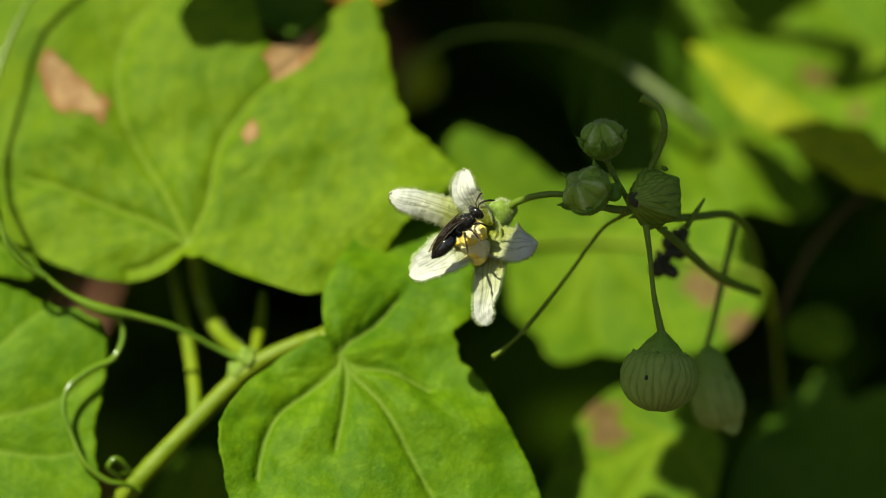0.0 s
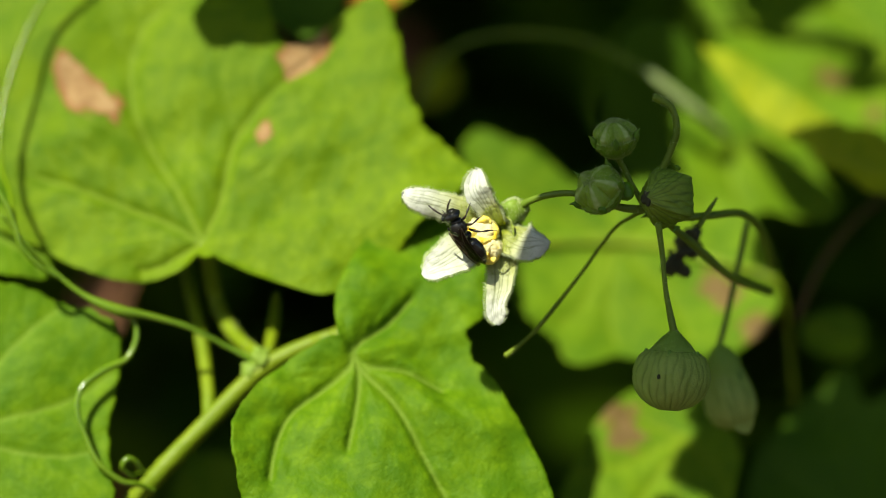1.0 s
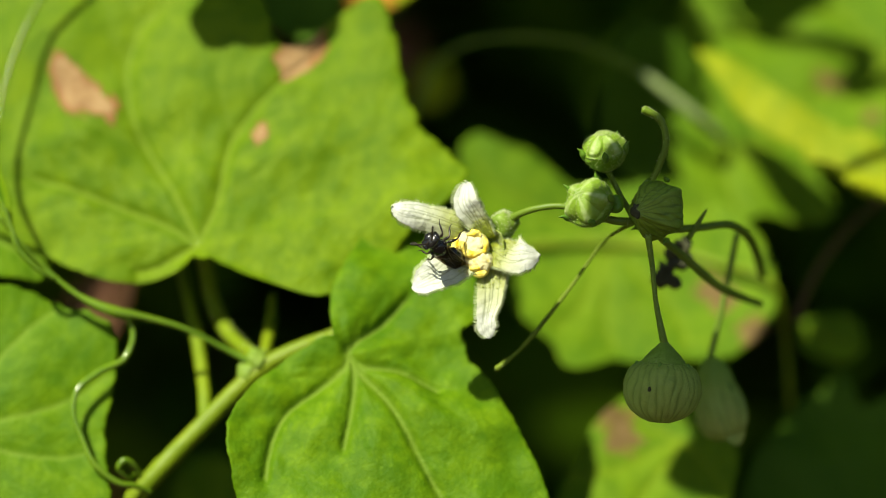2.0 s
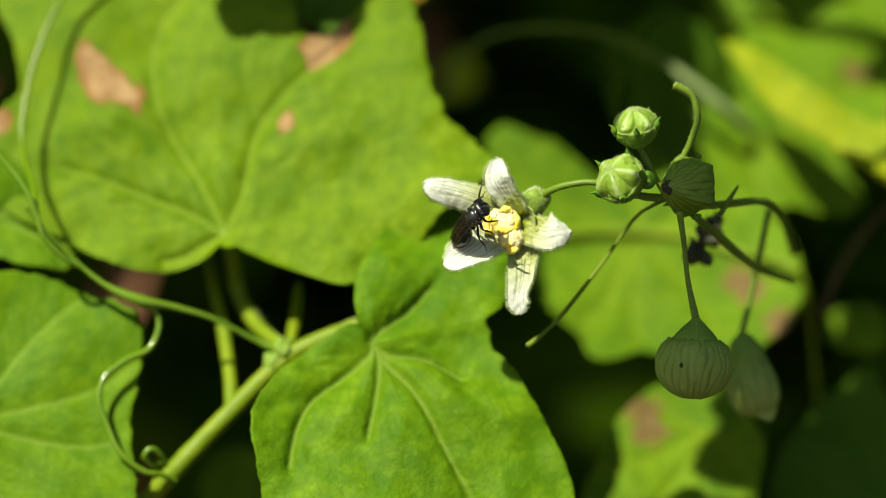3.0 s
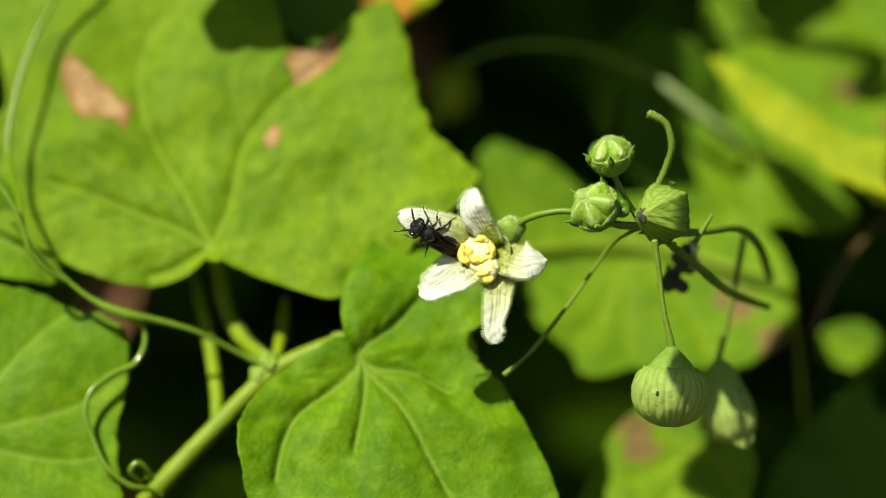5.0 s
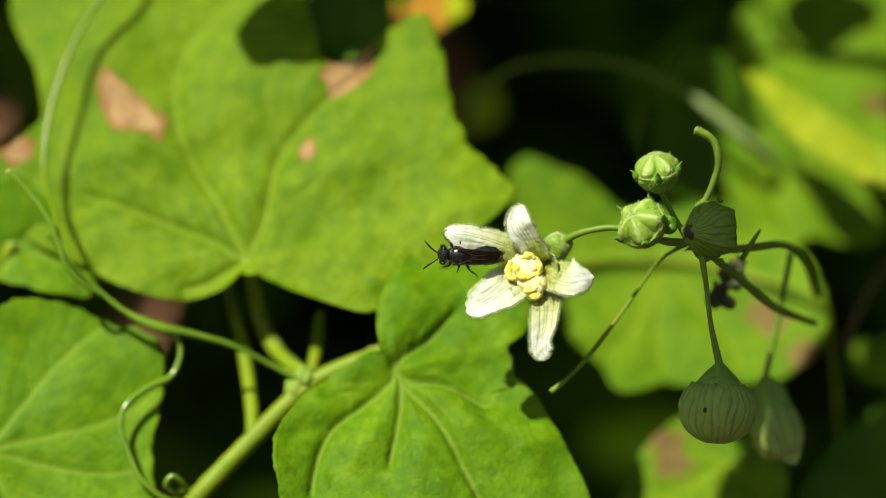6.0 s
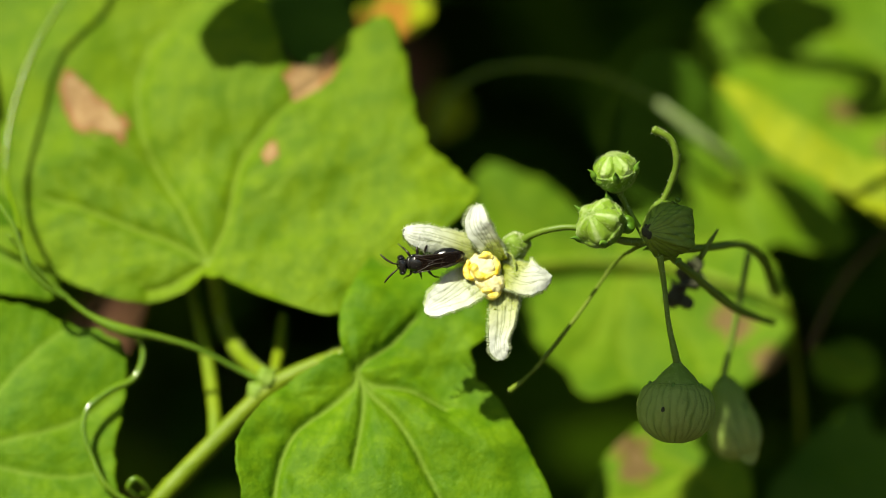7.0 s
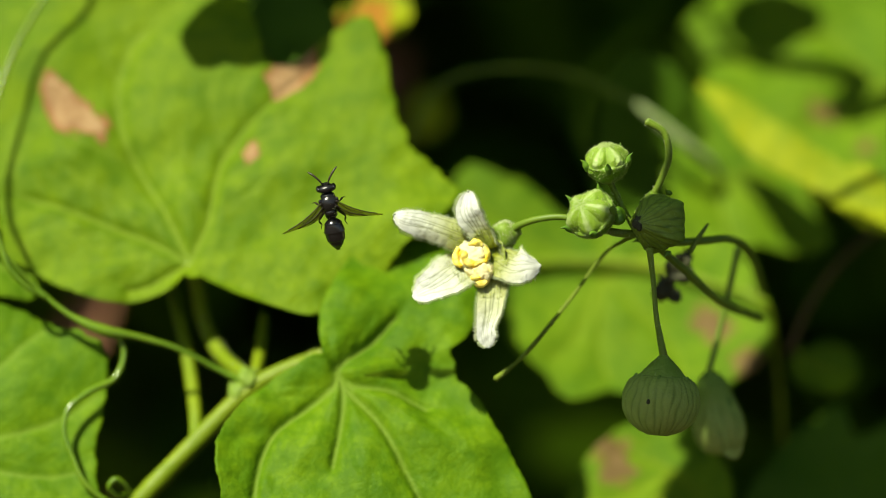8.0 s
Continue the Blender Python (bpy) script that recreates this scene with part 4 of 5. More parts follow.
PETALS = [
    ([(3.2, 1.5, 2.4), (2.2, 0.8, 3.2), (0.4, 0.2, 3.9), (-2.05, -0.3, 4.6), (-4.05, -0.6, 5.1), (-5.3, -0.3, 5.5)], [2.6, 2.8, 2.9, 2.7, 2.2, 1.5], (-0.15, -1, 0.35), -0.45),
    ([(4.1, 1.0, 2.2), (3.7, 0.6, 3.2), (2.85, 0, 4.4), (2.1, -0.4, 5.9), (2.2, 0.4, 7.95)], [2.0, 1.9, 2.3, 2.5, 1.5], (-0.2, -1, 0.35), 0.3),
    ([(4.5, 1.0, 1.3), (5.5, 0.45, 1.05), (6.75, -0.3, 0.7), (8.05, -0.4, 0.65), (9.4, 0.3, 0.65)], [2.6, 3.4, 3.9, 3.2, 1.3], (0.2, -1, 0.5), -0.22),
    ([(4.0, 1.7, 0.9), (4.6, 0.9, -0.6), (4.6, 0.3, -2.1), (4.4, -0.3, -3.9), (4.05, -0.6, -5.5), (4.1, -0.7, -6.6), (4.35, -0.6, -7.65)], [2.6, 3.0, 3.0, 2.5, 2.0, 1.9, 1.4], (-0.15, -1, 0.45), 0.16),
    ([(3.4, 1.7, 1.2), (2.2, 1.0, 0.5), (0.7, 0.2, -0.3), (-0.9, -0.3, -1.3), (-2.3, -0.5, -2.1), (-3.3, -0.1, -2.6)], [2.8, 3.9, 4.2, 3.6, 2.6, 1.5], (-0.1, -1, 0.4), 0.15),
]
for i, (pts, widths, facing, cup) in enumerate(PETALS):
    b = petal(pts, widths, facing, cup, i + 1)
    if i == 4:
        b[2]["along"][:] = b[2]["along"] * 0.75 + 0.25
    ob = part("petal", b, PETAL, flower, thick=0.1)
    v = np.asarray(b[0]).reshape(60, 41, 3)
    ps, ws = [], []
    rng = np.random.default_rng(60 + i)
    for _ in range(620):
        k, e = rng.integers(3, 60), rng.choice((0, 40))
        out = v[k, e] - v[k, 20]
        ps.append(v[k, e])
        ws.append(out / (np.linalg.norm(out) + 1e-9) + np.array((0, -0.4, 0)))
    foot = [v[rng.integers(0, 24), rng.integers(2, 39)] for _ in range(650)]
    part("throat_hairs", hairs(foot, [np.array((-0.2, -1, 0.25))] * len(foot), 0.5, 75 + i, 0.03), THROAT, ob, "yellow-green hairs round the throat", kind="stuff")
    part("hairs", join(hairs(ps, ws, 0.46, 70 + i, 0.036), fuzz((v[:, :, :].reshape(-1, 3), b[1]), 700, 0.22, 80 + i, radius=0.022)), HAIR, ob, kind="stuff")


part("stamen", join(crumpled((2.75, 0.5, 1.45), (1.75, 1.1, 1.55), 13, 0.07), crumpled((3.35, 0.35, 0.0), (1.45, 1.0, 1.35), 14, 0.07)), ANTHER, flower, "crumpled pale yellow stamen mass")
RIBBONS = [
    [(1.15, -0.1, 2.3), (0.95, -0.1, 1.5), (1.1, -0.15, 0.8), (1.5, -0.25, 0.4)],
    [(1.3, -0.35, 1.5), (1.65, -0.5, 1.65), (1.9, -0.5, 1.1), (2.5, -0.55, 0.75), (3.3, -0.5, 0.8), (3.85, -0.35, 1.2), (4.0, -0.2, 1.8), (3.65, -0.3, 2.35)],
    [(2.2, -0.35, 2.65), (2.9, -0.4, 2.85), (3.5, -0.3, 2.6)],
    [(2.5, -0.3, -0.8), (2.95, -0.42, -0.7), (3.5, -0.42, -0.4), (4.2, -0.25, -0.15)],
    [(2.6, -0.1, -1.0), (3.2, -0.3, -1.25), (3.9, -0.25, -1.05), (4.25, -0.15, -0.6)],
]
for k, pts in enumerate(RIBBONS):
    v, q = tube(pts, [0.2] + [0.4] * (len(pts) - 2) + [0.22], 60, 14, 0.0, 60 + k)
    v = v + np.array((0, 0.2, 0)) + 0.05 * np.stack([waves(v[:, 0] + v[:, 1], v[:, 2], 1.3, 61 + k + i) for i in range(3)], 1)
    part("anther", (v, q), POLLEN, flower, "bright yellow pollen-covered anther ribbon")

# ---- unseen vines, added overhead to cast the shade that lies on the plants ----
def shading_leaf(parent, at, outline, k, seed, root, thick=0.0):
    """An unseen leaf added overhead, k mm from what it shades, on a stalk from root."""
    c = above(at, k)
    ob = part("leaf", blade(c, tuple(SUN), outline, [(outline[i][0], 0.85) for i in range(0, len(outline), 3)], puff=0.4, rings=14, spokes=140, seed=seed), LEAF, parent, "unseen green leaf overhead that casts shade", at=c, thick=thick)
    root = root or (c[0] + 10, c[1] + 20, c[2] + 90)
    mid = tuple((np.array(c) + np.array(root)) / 2 + np.array((0, 0, 6)))
    part("leaf_stalk", tube([c, mid, root], 0.5, 20), STEM, ob)
    return ob


near_vine = thing("shading_vine", (-150, -30, -HEIGHT), "unseen climbing vine that shades the broad leaf and a stalk", "vine")
part("stem", tube([(-150, -30, -HEIGHT - 5), (-146, -26, -300), (-140, -24, 0), (-120, -20, 95), (-70, 0, 105)], [2, 1.9, 1.7, 1.5, 1.0], 60), STEM, near_vine)
shading_leaf(near_vine, (-23.09, 24, 27.72), [(7, 9.5), (64, 3.8), (153, 5.0), (180, 6.0), (200, 6.1), (215, 6.2), (244, 4.0), (301, 4.2), (331, 6.5), (345, 8.9)], 40, 52, (-70, 0, 105), 0.3)

# added out of view along the arching stalk's course, only to shade it
part("shading_twig", tube([(-70, 0, 105), *[above((p[0] + 0.6, p[1], p[2] - 0.9), 70) for p in ((-6.02, 48.6, 13.5), (-3.14, 48.6, 19.9), (-1.54, 48.6, 22.33), (1.66, 48.6, 24.06), (7.42, 48.6, 24.7), (13.82, 48.6, 23.87), (17.66, 48.6, 22.46), (20.48, 48.6, 20.93))]], [1.0, 2.6, 2.6, 2.6, 2.6, 2.6, 2.6, 2.2, 1.6], 60), STEM, near_vine)

shading_leaf(near_vine, (-17.39, 38, 26.87), [(3, 6.8), (24, 7.6), (146, 4.2), (185, 4.2), (217, 3.9), (271, 2.9), (329, 4.9)], 62, 62, None, 0.3)
far_vine = thing("shading_vine", (190, -20, -HEIGHT), "unseen climbing vine that shades the buds and background leaves", "vine")
part("stem", tube([(190, -20, -HEIGHT - 5), (186, -24, -300), (180, -20, 0), (165, -10, 100), (120, 0, 135)], [2, 1.9, 1.7, 1.5, 1.0], 60), STEM, far_vine)
over = shading_leaf(far_vine, (21.76, 0, 2.31), [(14, 15.1), (36, 15.0), (69, 11.0), (119, 9.8), (142, 9.8), (161, 11.8), (183, 14.1), (197, 17.1), (205, 20.5), (217, 21.3), (231, 18.3), (269, 14.9), (316, 12.3)], 85, 53, (120, 0, 135))
over_yellow = shading_leaf(far_vine, (42.76, 38, 10.66), [(7, 9.3), (44, 4.5), (125, 5.0), (157, 7.5), (207, 4.3), (271, 5.9), (325, 8.9)], 100, 54, (120, 0, 135))
shading_leaf(far_vine, (37.66, 64.8, 30.67), [(16, 6.2), (57, 4.5), (158, 4.5), (201, 4.8), (227, 4.5), (241, 4.3), (265, 3.4), (325, 2.9)], 22, 55, None, 0.3)
shading_leaf(far_vine, (49.34, 46, -21.56), [(3, 13.3), (45, 12.5), (64, 12.4), (85, 10.7), (106, 8.3), (146, 6.4), (185, 9.8), (193, 15.6), (201, 20.6), (232, 14.3), (310, 10.5)], 110, 56, (150, 0, 100), 0.3)
shading_leaf(far_vine, (19.53, 61.2, 21.17), [(11, 10.6), (32, 12.4), (56, 14.1), (94, 13.3), (144, 11.2), (192, 12.4), (215, 13.2), (251, 9.2), (303, 9.0), (341, 8.8)], 125, 57, None, 0.3)
shading_leaf(far_vine, (31.14, 33, -22.1), [(0, 4.8), (45, 6.1), (99, 4.3), (170, 4.4), (206, 8.7), (244, 6.9)], 120, 61, (150, 0, 110))
over_round = shading_leaf(far_vine, (42.76, 50, -8.28), [(18, 6.6), (51, 4.7), (114, 3.5), (164, 4.3), (202, 5.5), (227, 5.5), (284, 4.2), (348, 6.1)], 75, 63, (150, 0, 110), 0.3)
part("shading_twig", tube([(120, 0, 135), (165, 45, 150), (140, 66, 100), *[above(p, 24) for p in ((56.71, 63, 20.47), (48.76, 63, 22.06), (42.86, 63.6, 23.29), (37.27, 64.2, 24.51), (34.28, 64.2, 24.91), (30.29, 64.2, 25.05), (26.31, 64.2, 25.05))]], [1.0, 1.0, 1.0, 1.2, 1.2, 1.2, 1.0, 0.7, 0.5, 0.4], 80), STEM, far_vine)
part("shading_twig", tube([above(p, 23) for p in ((37.27, 64.2, 24.38), (33.88, 64.2, 25.84), (31.31, 65.4, 30.31), (28.8, 66.6, 34.81))], [0.6, 0.55, 0.5, 0.4], 30), STEM, far_vine)

# ---- the bee ----
bee = thing("bee", (1.34, -4, 1.73), "small glossy black bee with smoky wings", "bee")
bee.matrix_basis = Matrix.Identity(4)
ORIGIN[bee] = Vector((0, 0, 0))


def bee_part(name, built, mat, parent=bee, label="", at=None):
    return part(name, built, mat, parent, label, at=at)


# its own space: x forwards, y to its left, z up from its back
abdomen = revolve([(0, 0.14), (0.05, 0.4), (0.16, 0.70), (0.36, 0.84), (0.58, 0.80), (0.78, 0.58), (0.92, 0.28), (1, 0.05)], (-0.78, 0, 0.0), (-2.75, 0, -0.05), 0, 0, 0, 0, 3, 40, 130)
v = np.asarray(abdomen[0])
f = abdomen[2]["along"]
step = 0.955 + 0.07 * ((f * 5.6 + 0.3) % 1) ** 2
mid = -0.05 * f
v[:, 1] *= step
v[:, 2] = (v[:, 2] - mid) * step * 0.82 + mid - 0.12 * f ** 2
ab = bee_part("abdomen", (v, abdomen[1]), CHITIN, label="smooth shining black ringed abdomen")
part("hairs", fuzz((v, [q for q in abdomen[1] if len(q) == 4]), 220, 0.14, 27, 0.012), CHITIN_DULL, ab, kind="stuff")
th = join(lump((0.42, 0, 0.1), (0.80, 0.76, 0.70), 21, 0.02), lump((1.05, 0, -0.05), (0.34, 0.60, 0.50), 25, 0.02), lump((-0.28, 0, 0.26), (0.36, 0.50, 0.40), 26, 0.02), lump((-0.55, 0, -0.08), (0.40, 0.52, 0.50), 28, 0.03))
t_ob = bee_part("thorax", th, CHITIN_PITTED)
part("hairs", fuzz(th, 160, 0.13, 22, 0.009), HAIR, t_ob, kind="stuff")
legs = []
hd = bee_part("head", join(lump((1.66, 0, -0.06), (0.40, 0.80, 0.66), 23, 0.02), lump((1.92, 0, -0.28), (0.20, 0.42, 0.36), 29, 0.02)), CHITIN_PITTED)
for s in (-1, 1):
    part("eye", lump((1.72, 0.62 * s, 0.0), (0.28, 0.22, 0.50), 24, 0.01), CHITIN, hd)
    part("antenna", tube([(2.0, 0.14 * s, 0.15), (2.2, 0.26 * s, 0.42), (2.5, 0.42 * s, 0.5), (2.95, 0.78 * s, 0.42), (3.3, 1.18 * s, 0.2)], [0.06, 0.05, 0.075, 0.085, 0.06], 30, 8, 0.05), CHITIN_DULL, hd)
    part("tegula", lump((0.72, 0.68 * s, 0.36), (0.20, 0.14, 0.14), 30, 0.02), CHITIN, t_ob)
    for k, (x0, reach, sweep_x) in enumerate(((0.85, 1.2, 0.8), (0.3, 1.5, -0.1), (-0.2, 1.9, -1.25))):
        steps = ((0, 0, -0.42), (0.22, 0.34, -0.28), (0.4, 0.52, -0.36), (0.62, 0.64, -0.72), (0.8, 0.72, -1.0), (1.08, 0.92, -1.2))
        leg = [(x0 + a * sweep_x, (0.42 + b * reach) * s, c) for a, b, c in steps]
        legs.append((bee_part("leg", tube(leg, [0.09, 0.12, 0.06, 0.09, 0.045, 0.025], 40, 8, 0.04), CHITIN_DULL, at=leg[0]), s, leg[0], k))


def wing(s, length, width, hinge):
    """A veined wing that trails from its hinge; the outer edge is the straighter one."""
    rows, cols = 26, 7
    verts, faces = [], []
    for i in range(rows):
        f = i / (rows - 1)
        w = width * (0.16 + 0.95 * math.sin(math.pi * min(f ** 0.75, 0.985)) ** 0.8) * (1 - 0.25 * f)
        for j in range(cols):
            g = j / (cols - 1)
            verts.append((hinge[0] - f * length, hinge[1] - s * (g * w - 0.12 * width), hinge[2] + 0.025 * math.sin(g * 9) + 0.16 * math.sin(math.pi * f) - 0.36 * f * f + 0.18 * g * (1 - g)))
    for i in range(rows - 1):
        for j in range(cols - 1):
            faces.append((i * cols + j, (i + 1) * cols + j, (i + 1) * cols + j + 1, i * cols + j + 1))
    return np.array(verts), faces


wings = []
for s in (-1, 1):
    for nm, ln, wd, hinge in (("fore_wing", 4.0, 1.3, (0.62, 0.56 * s, 0.64)), ("hind_wing", 2.7, 0.85, (0.25, 0.52 * s, 0.58))):
        b = wing(s, ln, wd, hinge)
        w_ob = bee_part(nm, b, WING, at=hinge)
        v = np.asarray(b[0]).reshape(26, 7, 3)
        nerves = [tube([v[i, 0] for i in (0, 8, 16, 22)], 0.035, 20, 6, 0), tube([v[i, 2] for i in (0, 8, 15)], 0.025, 16, 6, 0), tube([v[0, 2], v[9, 3], v[17, 5]], 0.02, 16, 6, 0), tube([v[13, 0], v[14, 3], v[13, 5]], 0.018, 12, 6, 0)]
        part("wing_vein", join(*nerves), CHITIN_DULL, w_ob)
        wings.append((w_ob, s, hinge, nm))

BEE_SIZE = 1.22
for o in bee.children_recursive:
    o.data.transform(Matrix.Scale(BEE_SIZE, 4))
    o.location *= BEE_SIZE

# ---- what moves ----
# seconds, how far the flower has swayed across and up (mm), and how far the spray leans down on its root (degrees)
SWAY = [
    (0, 0.00, -0.00, 0.00), (0.1, 0.02, -0.90, 0.00), (0.2, 0.32, 0.07, 0.00), (0.3, 0.11, -0.84, 0.00), (0.4, 0.63, 0.16, 0.00),
    (0.5, 0.73, -0.96, 0.00), (0.6, 0.48, 0.05, 0.00), (0.7, 0.09, -0.74, 0.00), (0.8, 0.39, 0.20, 0.00), (0.9, 0.25, -0.18, 0.00),
    (1, -0.12, 0.09, 0.00), (1.1, 0.82, 0.38, 0.00), (1.2, 0.36, -0.01, 0.00), (2.3, -0.83, -1.18, 0.45), (2.4, -0.22, -0.26, 0.45),
    (2.5, -0.43, -1.07, 0.45), (2.6, -0.35, 0.01, 0.45), (2.7, -0.39, -0.84, 0.45), (2.8, -0.21, -0.01, 0.45), (2.9, -0.64, -0.89, 0.45),
    (3, -0.24, 0.14, 0.45), (3.1, -0.66, -0.78, 0.45), (3.2, -0.56, 0.08, 0.45), (3.3, -0.92, -0.45, 0.45), (3.4, -0.46, -0.06, 0.45),
    (3.5, -0.77, -0.44, 0.45), (3.6, -0.76, -0.04, 0.45), (3.7, -0.63, -0.27, 0.45), (3.8, -0.98, -0.08, 0.45), (3.9, -0.91, -0.35, 0.45),
    (4, -0.96, -0.49, 0.45), (4.2, -1.43, -0.33, 0.45), (5.3, -1.30, -1.63, 1.00), (5.4, -0.88, -0.78, 1.00), (5.5, -1.17, -1.54, 1.00),
    (5.7, -0.92, -1.71, 1.00), (5.9, -0.58, -1.76, 1.00), (6.1, 0.01, -1.66, 1.00), (6.3, 0.04, -1.65, 1.00), (6.5, -0.21, -1.88, 1.00),
    (6.7, -0.38, -1.29, 1.00), (6.9, -0.76, -1.68, 1.00), (7.1, -0.34, -1.11, 1.00), (7.3, 0.71, -0.99, 1.00), (7.4, -0.03, -1.17, 1.00),
    (7.5, -0.37, -1.41, 1.00), (7.6, 0.05, -1.39, 1.00), (7.7, -0.47, -0.59, 1.00), (7.8, 0.25, -1.46, 0.80), (7.9, -0.25, -0.50, 0.60),
    (8, 0.35, -0.14, -0.65),
]
# seconds, the bee's place in the spray's layout (x, y, z), its heading, the lift of its head towards the front and its roll (degrees)
BEE_PATH = [
    (0, 1.81, -3, 2.2, 45, -8, -60), (0.1, 1.67, -3, 2.55, 31, -8, -60), (0.2, 1.44, -3, 2.74, 25, -8, -60),
    (0.3, 1.48, -3, 2.63, 26, -8, -60), (0.4, 0.95, -3, 2.73, 20, -8, -60), (0.5, -0.11, -3, 1.18, 71, 6, -50),
    (0.6, -0.15, -3, 0.81, 86, 0, -40), (0.7, 0.89, -3, 0.05, 145, 36, -45), (0.8, 0.63, -3, 0.99, 131, 33, -44),
    (0.9, 0.56, -3, 1.29, 130, 26, -43), (1, 0.64, -3, 1.64, 125, 24, -42), (1.1, -0.08, -3, 1.2, 128, 33, -41),
    (1.2, 0.25, -3, 1.53, 117, 31, -40), (2.3, -0.53, -2.4, 1.05, 148, 57, -15), (2.4, -0.42, -2.4, 0.83, 145, 56, -15),
    (2.5, -0.39, -2.4, 0.77, 157, 61, -15), (2.6, -0.3, -2.4, 1.65, 95, 71, -30), (2.7, -0.17, -2.4, 1.79, 73, 60, -31),
    (2.8, -0.26, -2.4, 1.71, 67, 57, -32), (2.9, -0.1, -2.4, 2.03, 61, 50, -34), (3, -0.39, -2.4, 1.7, 54, 41, -35),
    (3.1, 0, -2.4, 1.77, 57, 42, -32), (3.2, -0.52, -2.4, 1.77, 63, 43, -29), (3.3, -0.27, -2.4, 1.63, 64, 45, -26),
    (3.4, 0.54, -2.4, 1.19, 79, 43, -10), (3.5, 0.35, -2.4, 1.24, 82, 38, -9), (3.6, 0.21, -2.4, 1.72, 97, 29, -9),
    (3.7, -0.25, -2.4, 2.01, 95, 17, -10), (3.8, -0.47, -2.4, 2.08, 112, 23, -10), (3.9, -0.98, -2.4, 2.14, 118, 15, -11),
    (4, -1.38, -2.4, 2.78, 123, 24, -12), (4.2, -1.42, -2.4, 2.99, 127, 28, -14), (5.3, -2.25, -0.5, 3.15, 160, 27, -14),
    (5.4, -3.08, -0.5, 3.35, 163, 22, -14), (5.5, -3.63, -0.5, 3.51, 169, 15, -14), (5.7, -3.45, -0.5, 2.82, -178, 19, -14),
    (5.9, -3.17, -0.5, 2.97, 177, 12, -14), (6.1, -3.56, -0.5, 2.85, -178, 12, -14), (6.3, -3.32, -0.5, 2.61, -178, 23, -14),
    (6.5, -3.31, -0.5, 2.5, -174, 18, -14), (6.7, -3.29, -0.5, 2.28, -175, 21, -14), (6.9, -3.36, -0.5, 2.28, -174, 10, -14),
    (7.1, -3.43, -0.5, 2.27, -169, 0, -14), (7.3, -3.93, -0.5, 2.71, -170, 26, -6), (7.4, -3.97, -0.5, 2.73, -170, 21, -6),
    (7.5, -4.08, -0.5, 3.09, 168, 0, -12), (7.6, -4.18, -0.5, 3.27, 164, 0, -12), (7.7, -3.87, -0.5, 3.3, 156, 0, -12),
    (7.8, -4.35, -0.5, 3.53, 157, 9, -12), (7.9, -4.25, -0.5, 3.76, 149, 19, -10), (8, -11.6, -3, 6.2, 101, 12, 0),
]
# seconds, shift of the unseen shading leaf across and up (mm)
SHADE_SWAY = [(0, 0, 0), (1.2, 0.3, 0), (2.3, 10.5, -3.4), (3.0, 10.5, -3.4), (4.2, 11, -3.4), (5.3, 17, -3), (5.5, 17.5, -3), (5.8, 12, -3.4), (6.5, 11, -3.4), (8, 11, -3.4)]
ROUND_SWAY = [(0, 0, 0), (1.2, 0, 0), (2.3, 3, -1), (4.6, 3, -1), (5.3, 26, 5), (5.55, 26, 5), (5.9, 3, -1), (8, 2, -1)]
FRONT_SWAY = [(0, 0, 0), (1, -0.1, 0.05), (2.5, -0.27, 0.2), (3.5, -0.4, 0.25), (5.5, -0.3, 0.35), (6.5, -0.27, 0.25), (8, -0.4, 0.2)]
BEHIND_SWAY = [(0, 0, 0), (0.5, 0.1, 0), (1, 0.4, -0.25), (2.5, 0.55, -0.55), (3, 0.6, -0.75), (3.5, 0.55, -0.9), (4, 0.9, -0.9), (5.5, 1.2, -1.15), (6, 0.8, -1.2), (6.5, 1.0, -1.35), (7, 1.0, -1.6), (7.5, 1.1, -1.8), (8, 0.9, -1.8)]
# the yellow leaf on top of that
YELLOW_SWAY = [(0, 0, 0), (2.5, -0.85, 0), (3.5, -0.8, 0), (5.5, -1.45, 0.1), (6.5, -0.2, 0), (8, 0, -0.3)]
# seconds, how far the wings are spread and twisted (degrees)
SPREAD = [(0, 0, 0), (7.8, 0, 0), (7.9, 22, 10), (7.96, 74, 40), (8.0, 62, 58)]
# seconds, share by which the legs are folded back
FOLD = [(0, 0), (7.8, 0), (7.93, 0.4), (8.0, 1)]


def swayed(t):
    ts = [r[0] for r in SWAY]
    return np.interp(t, ts, [r[1] for r in SWAY]), np.interp(t, ts, [r[2] for r in SWAY])


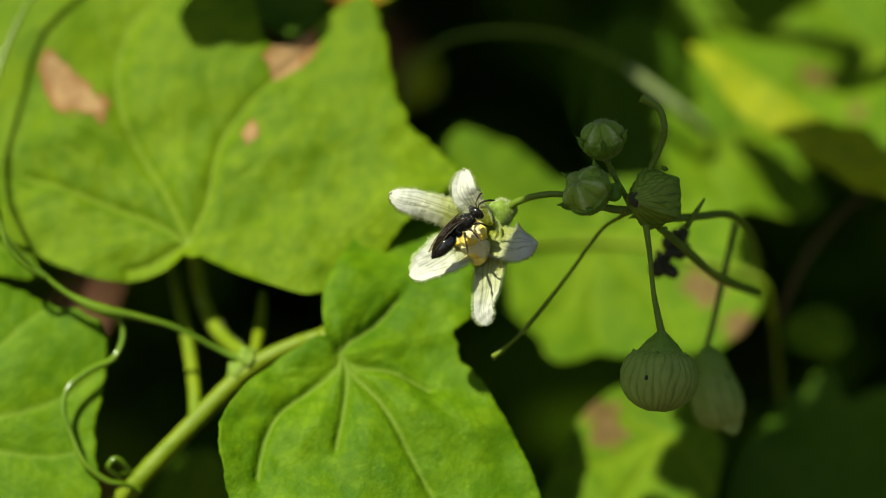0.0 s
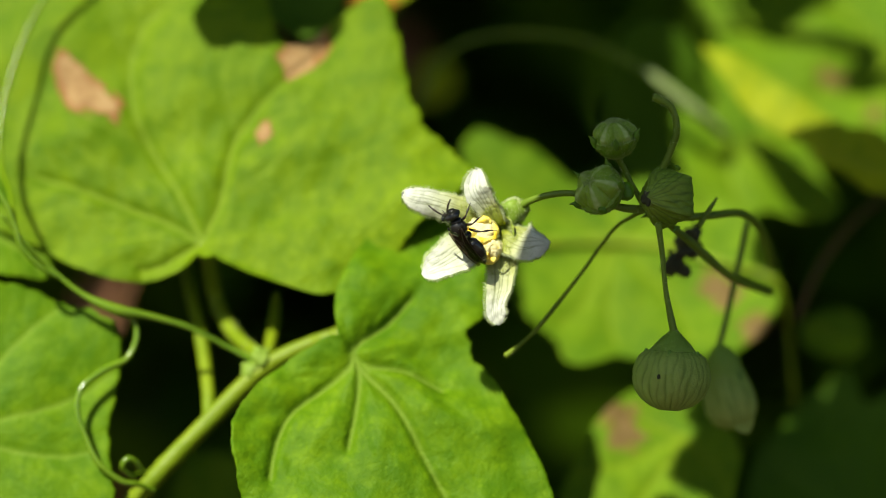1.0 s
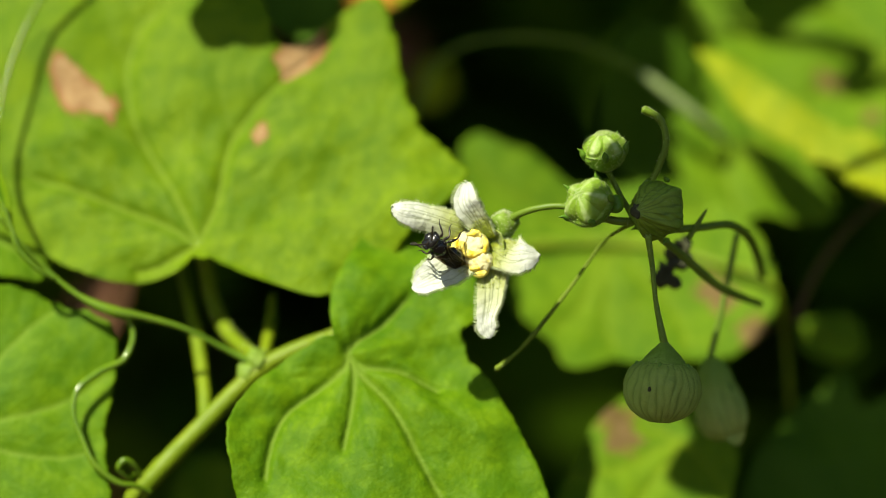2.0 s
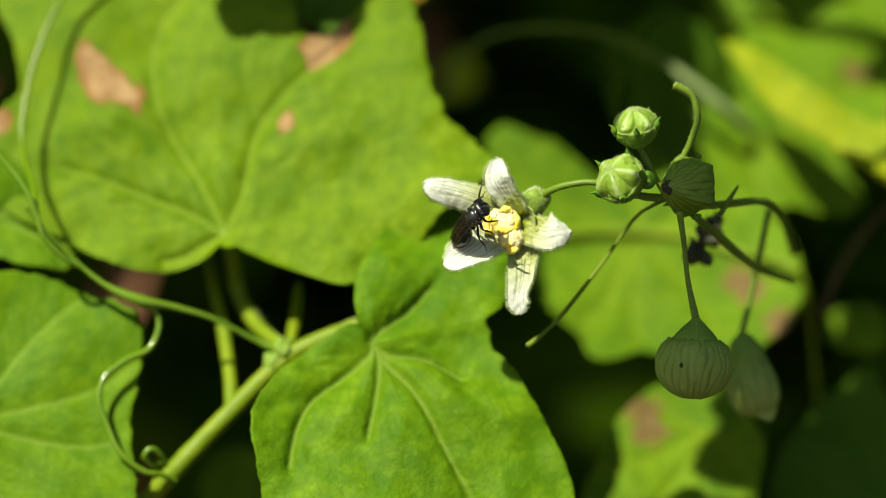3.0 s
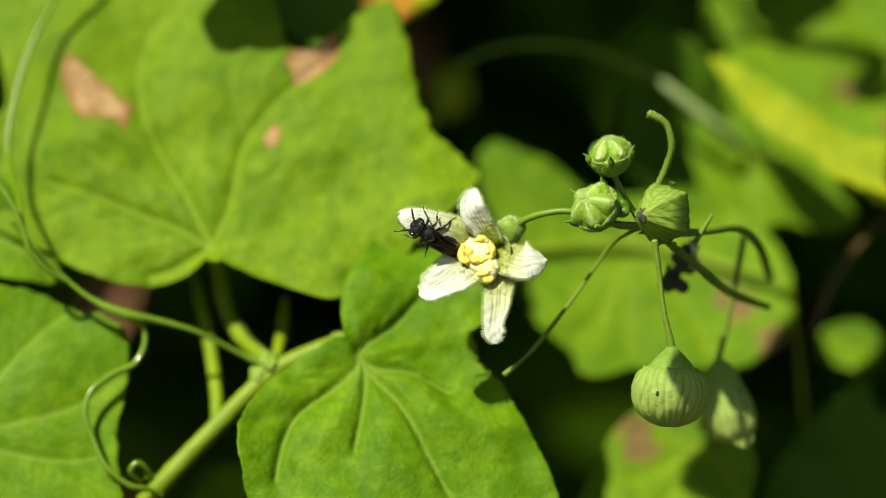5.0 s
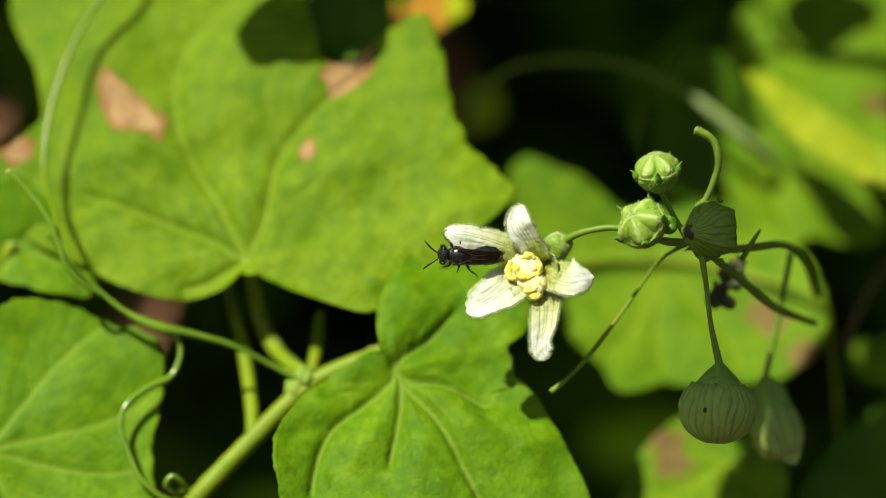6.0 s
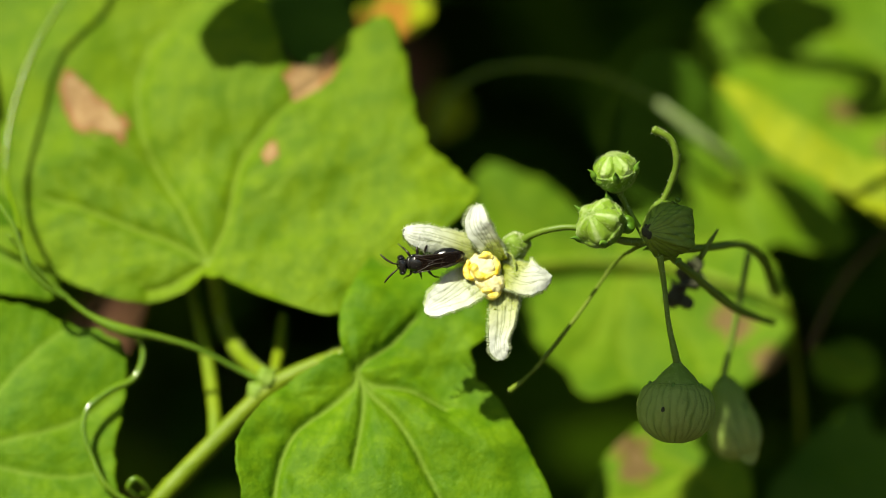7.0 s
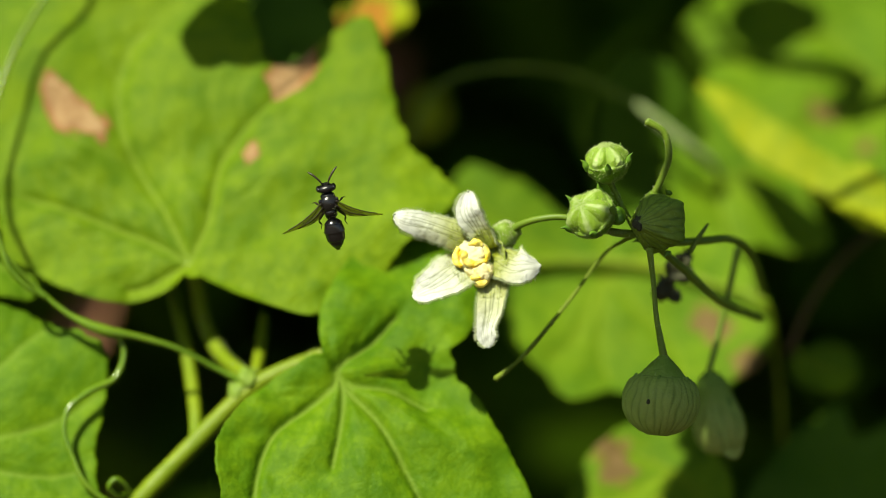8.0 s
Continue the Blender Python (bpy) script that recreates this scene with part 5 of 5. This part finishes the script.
def bee_pose(t, x, y, z, heading, lift, roll):
    dx, dz = swayed(t)
    h, p = radians(heading), radians(lift)
    fwd = Vector((math.cos(h) * math.cos(p), -math.sin(p), math.sin(h) * math.cos(p)))
    up = Vector((0, -1, 0))
    up = (up - fwd * up.dot(fwd)).normalized()
    left = up.cross(fwd)
    m = Matrix((fwd, left, up)).transposed().to_4x4() @ pose(0, 0, 0, roll)
    return Matrix.Translation(mm((x + dx, y, z + dz))) @ m


def motions():
    o = Vector(spray.location)
    arm = Vector((2.2, 0, 8.1)) - Vector((ORIGIN[spray].x, 0, ORIGIN[spray].z))
    rows = []
    for t, dx, dz, lean in SWAY:
        turn = pose(0, 0, 0, 0, -lean, 0)
        rows.append((t, Matrix.Translation(o + (Vector((dx, 0, dz)) - (turn @ arm - arm)) / 1000) @ turn))
    walk(spray, rows)
    o = Vector(behind.location)
    walk(behind, [(t, Matrix.Translation(o + Vector((dx, 0, dz)) / 1000)) for t, dx, dz in BEHIND_SWAY])
    walk(bee, [(row[0], bee_pose(*row)) for row in BEE_PATH])
    for leaf_above, far in ((over, 1), (over_yellow, 3)):
        s = Vector(leaf_above.location)
        walk(leaf_above, [(t, Matrix.Translation(s + Vector((dx, 0, dz)) * far / 1000)) for t, dx, dz in SHADE_SWAY])
    for ob, rows in ((front_leaf, FRONT_SWAY), (yellow_leaf, YELLOW_SWAY), (over_round, ROUND_SWAY)):
        o = Vector(ob.location)
        walk(ob, [(t, Matrix.Translation(o + Vector((dx, 0, dz)) / 1000)) for t, dx, dz in rows])
    for leg, side, hip, k in legs:
        walk(leg, [(t, Matrix.Translation(Vector(hip) * BEE_SIZE / 1000) @ pose(0, 0, 0, side * -25 * q, 0, side * (78, 62, 22)[k] * q)) for t, q in FOLD])
    for w_ob, side, hinge, nm in wings:
        rest = 4 if nm == "fore_wing" else 8
        walk(w_ob, [(t, Matrix.Translation(Vector(hinge) * BEE_SIZE / 1000) @ pose(0, 0, 0, 0, 0, side * (rest - a)) @ pose(0, 0, 0, side * w)) for t, a, w in SPREAD])


motions()
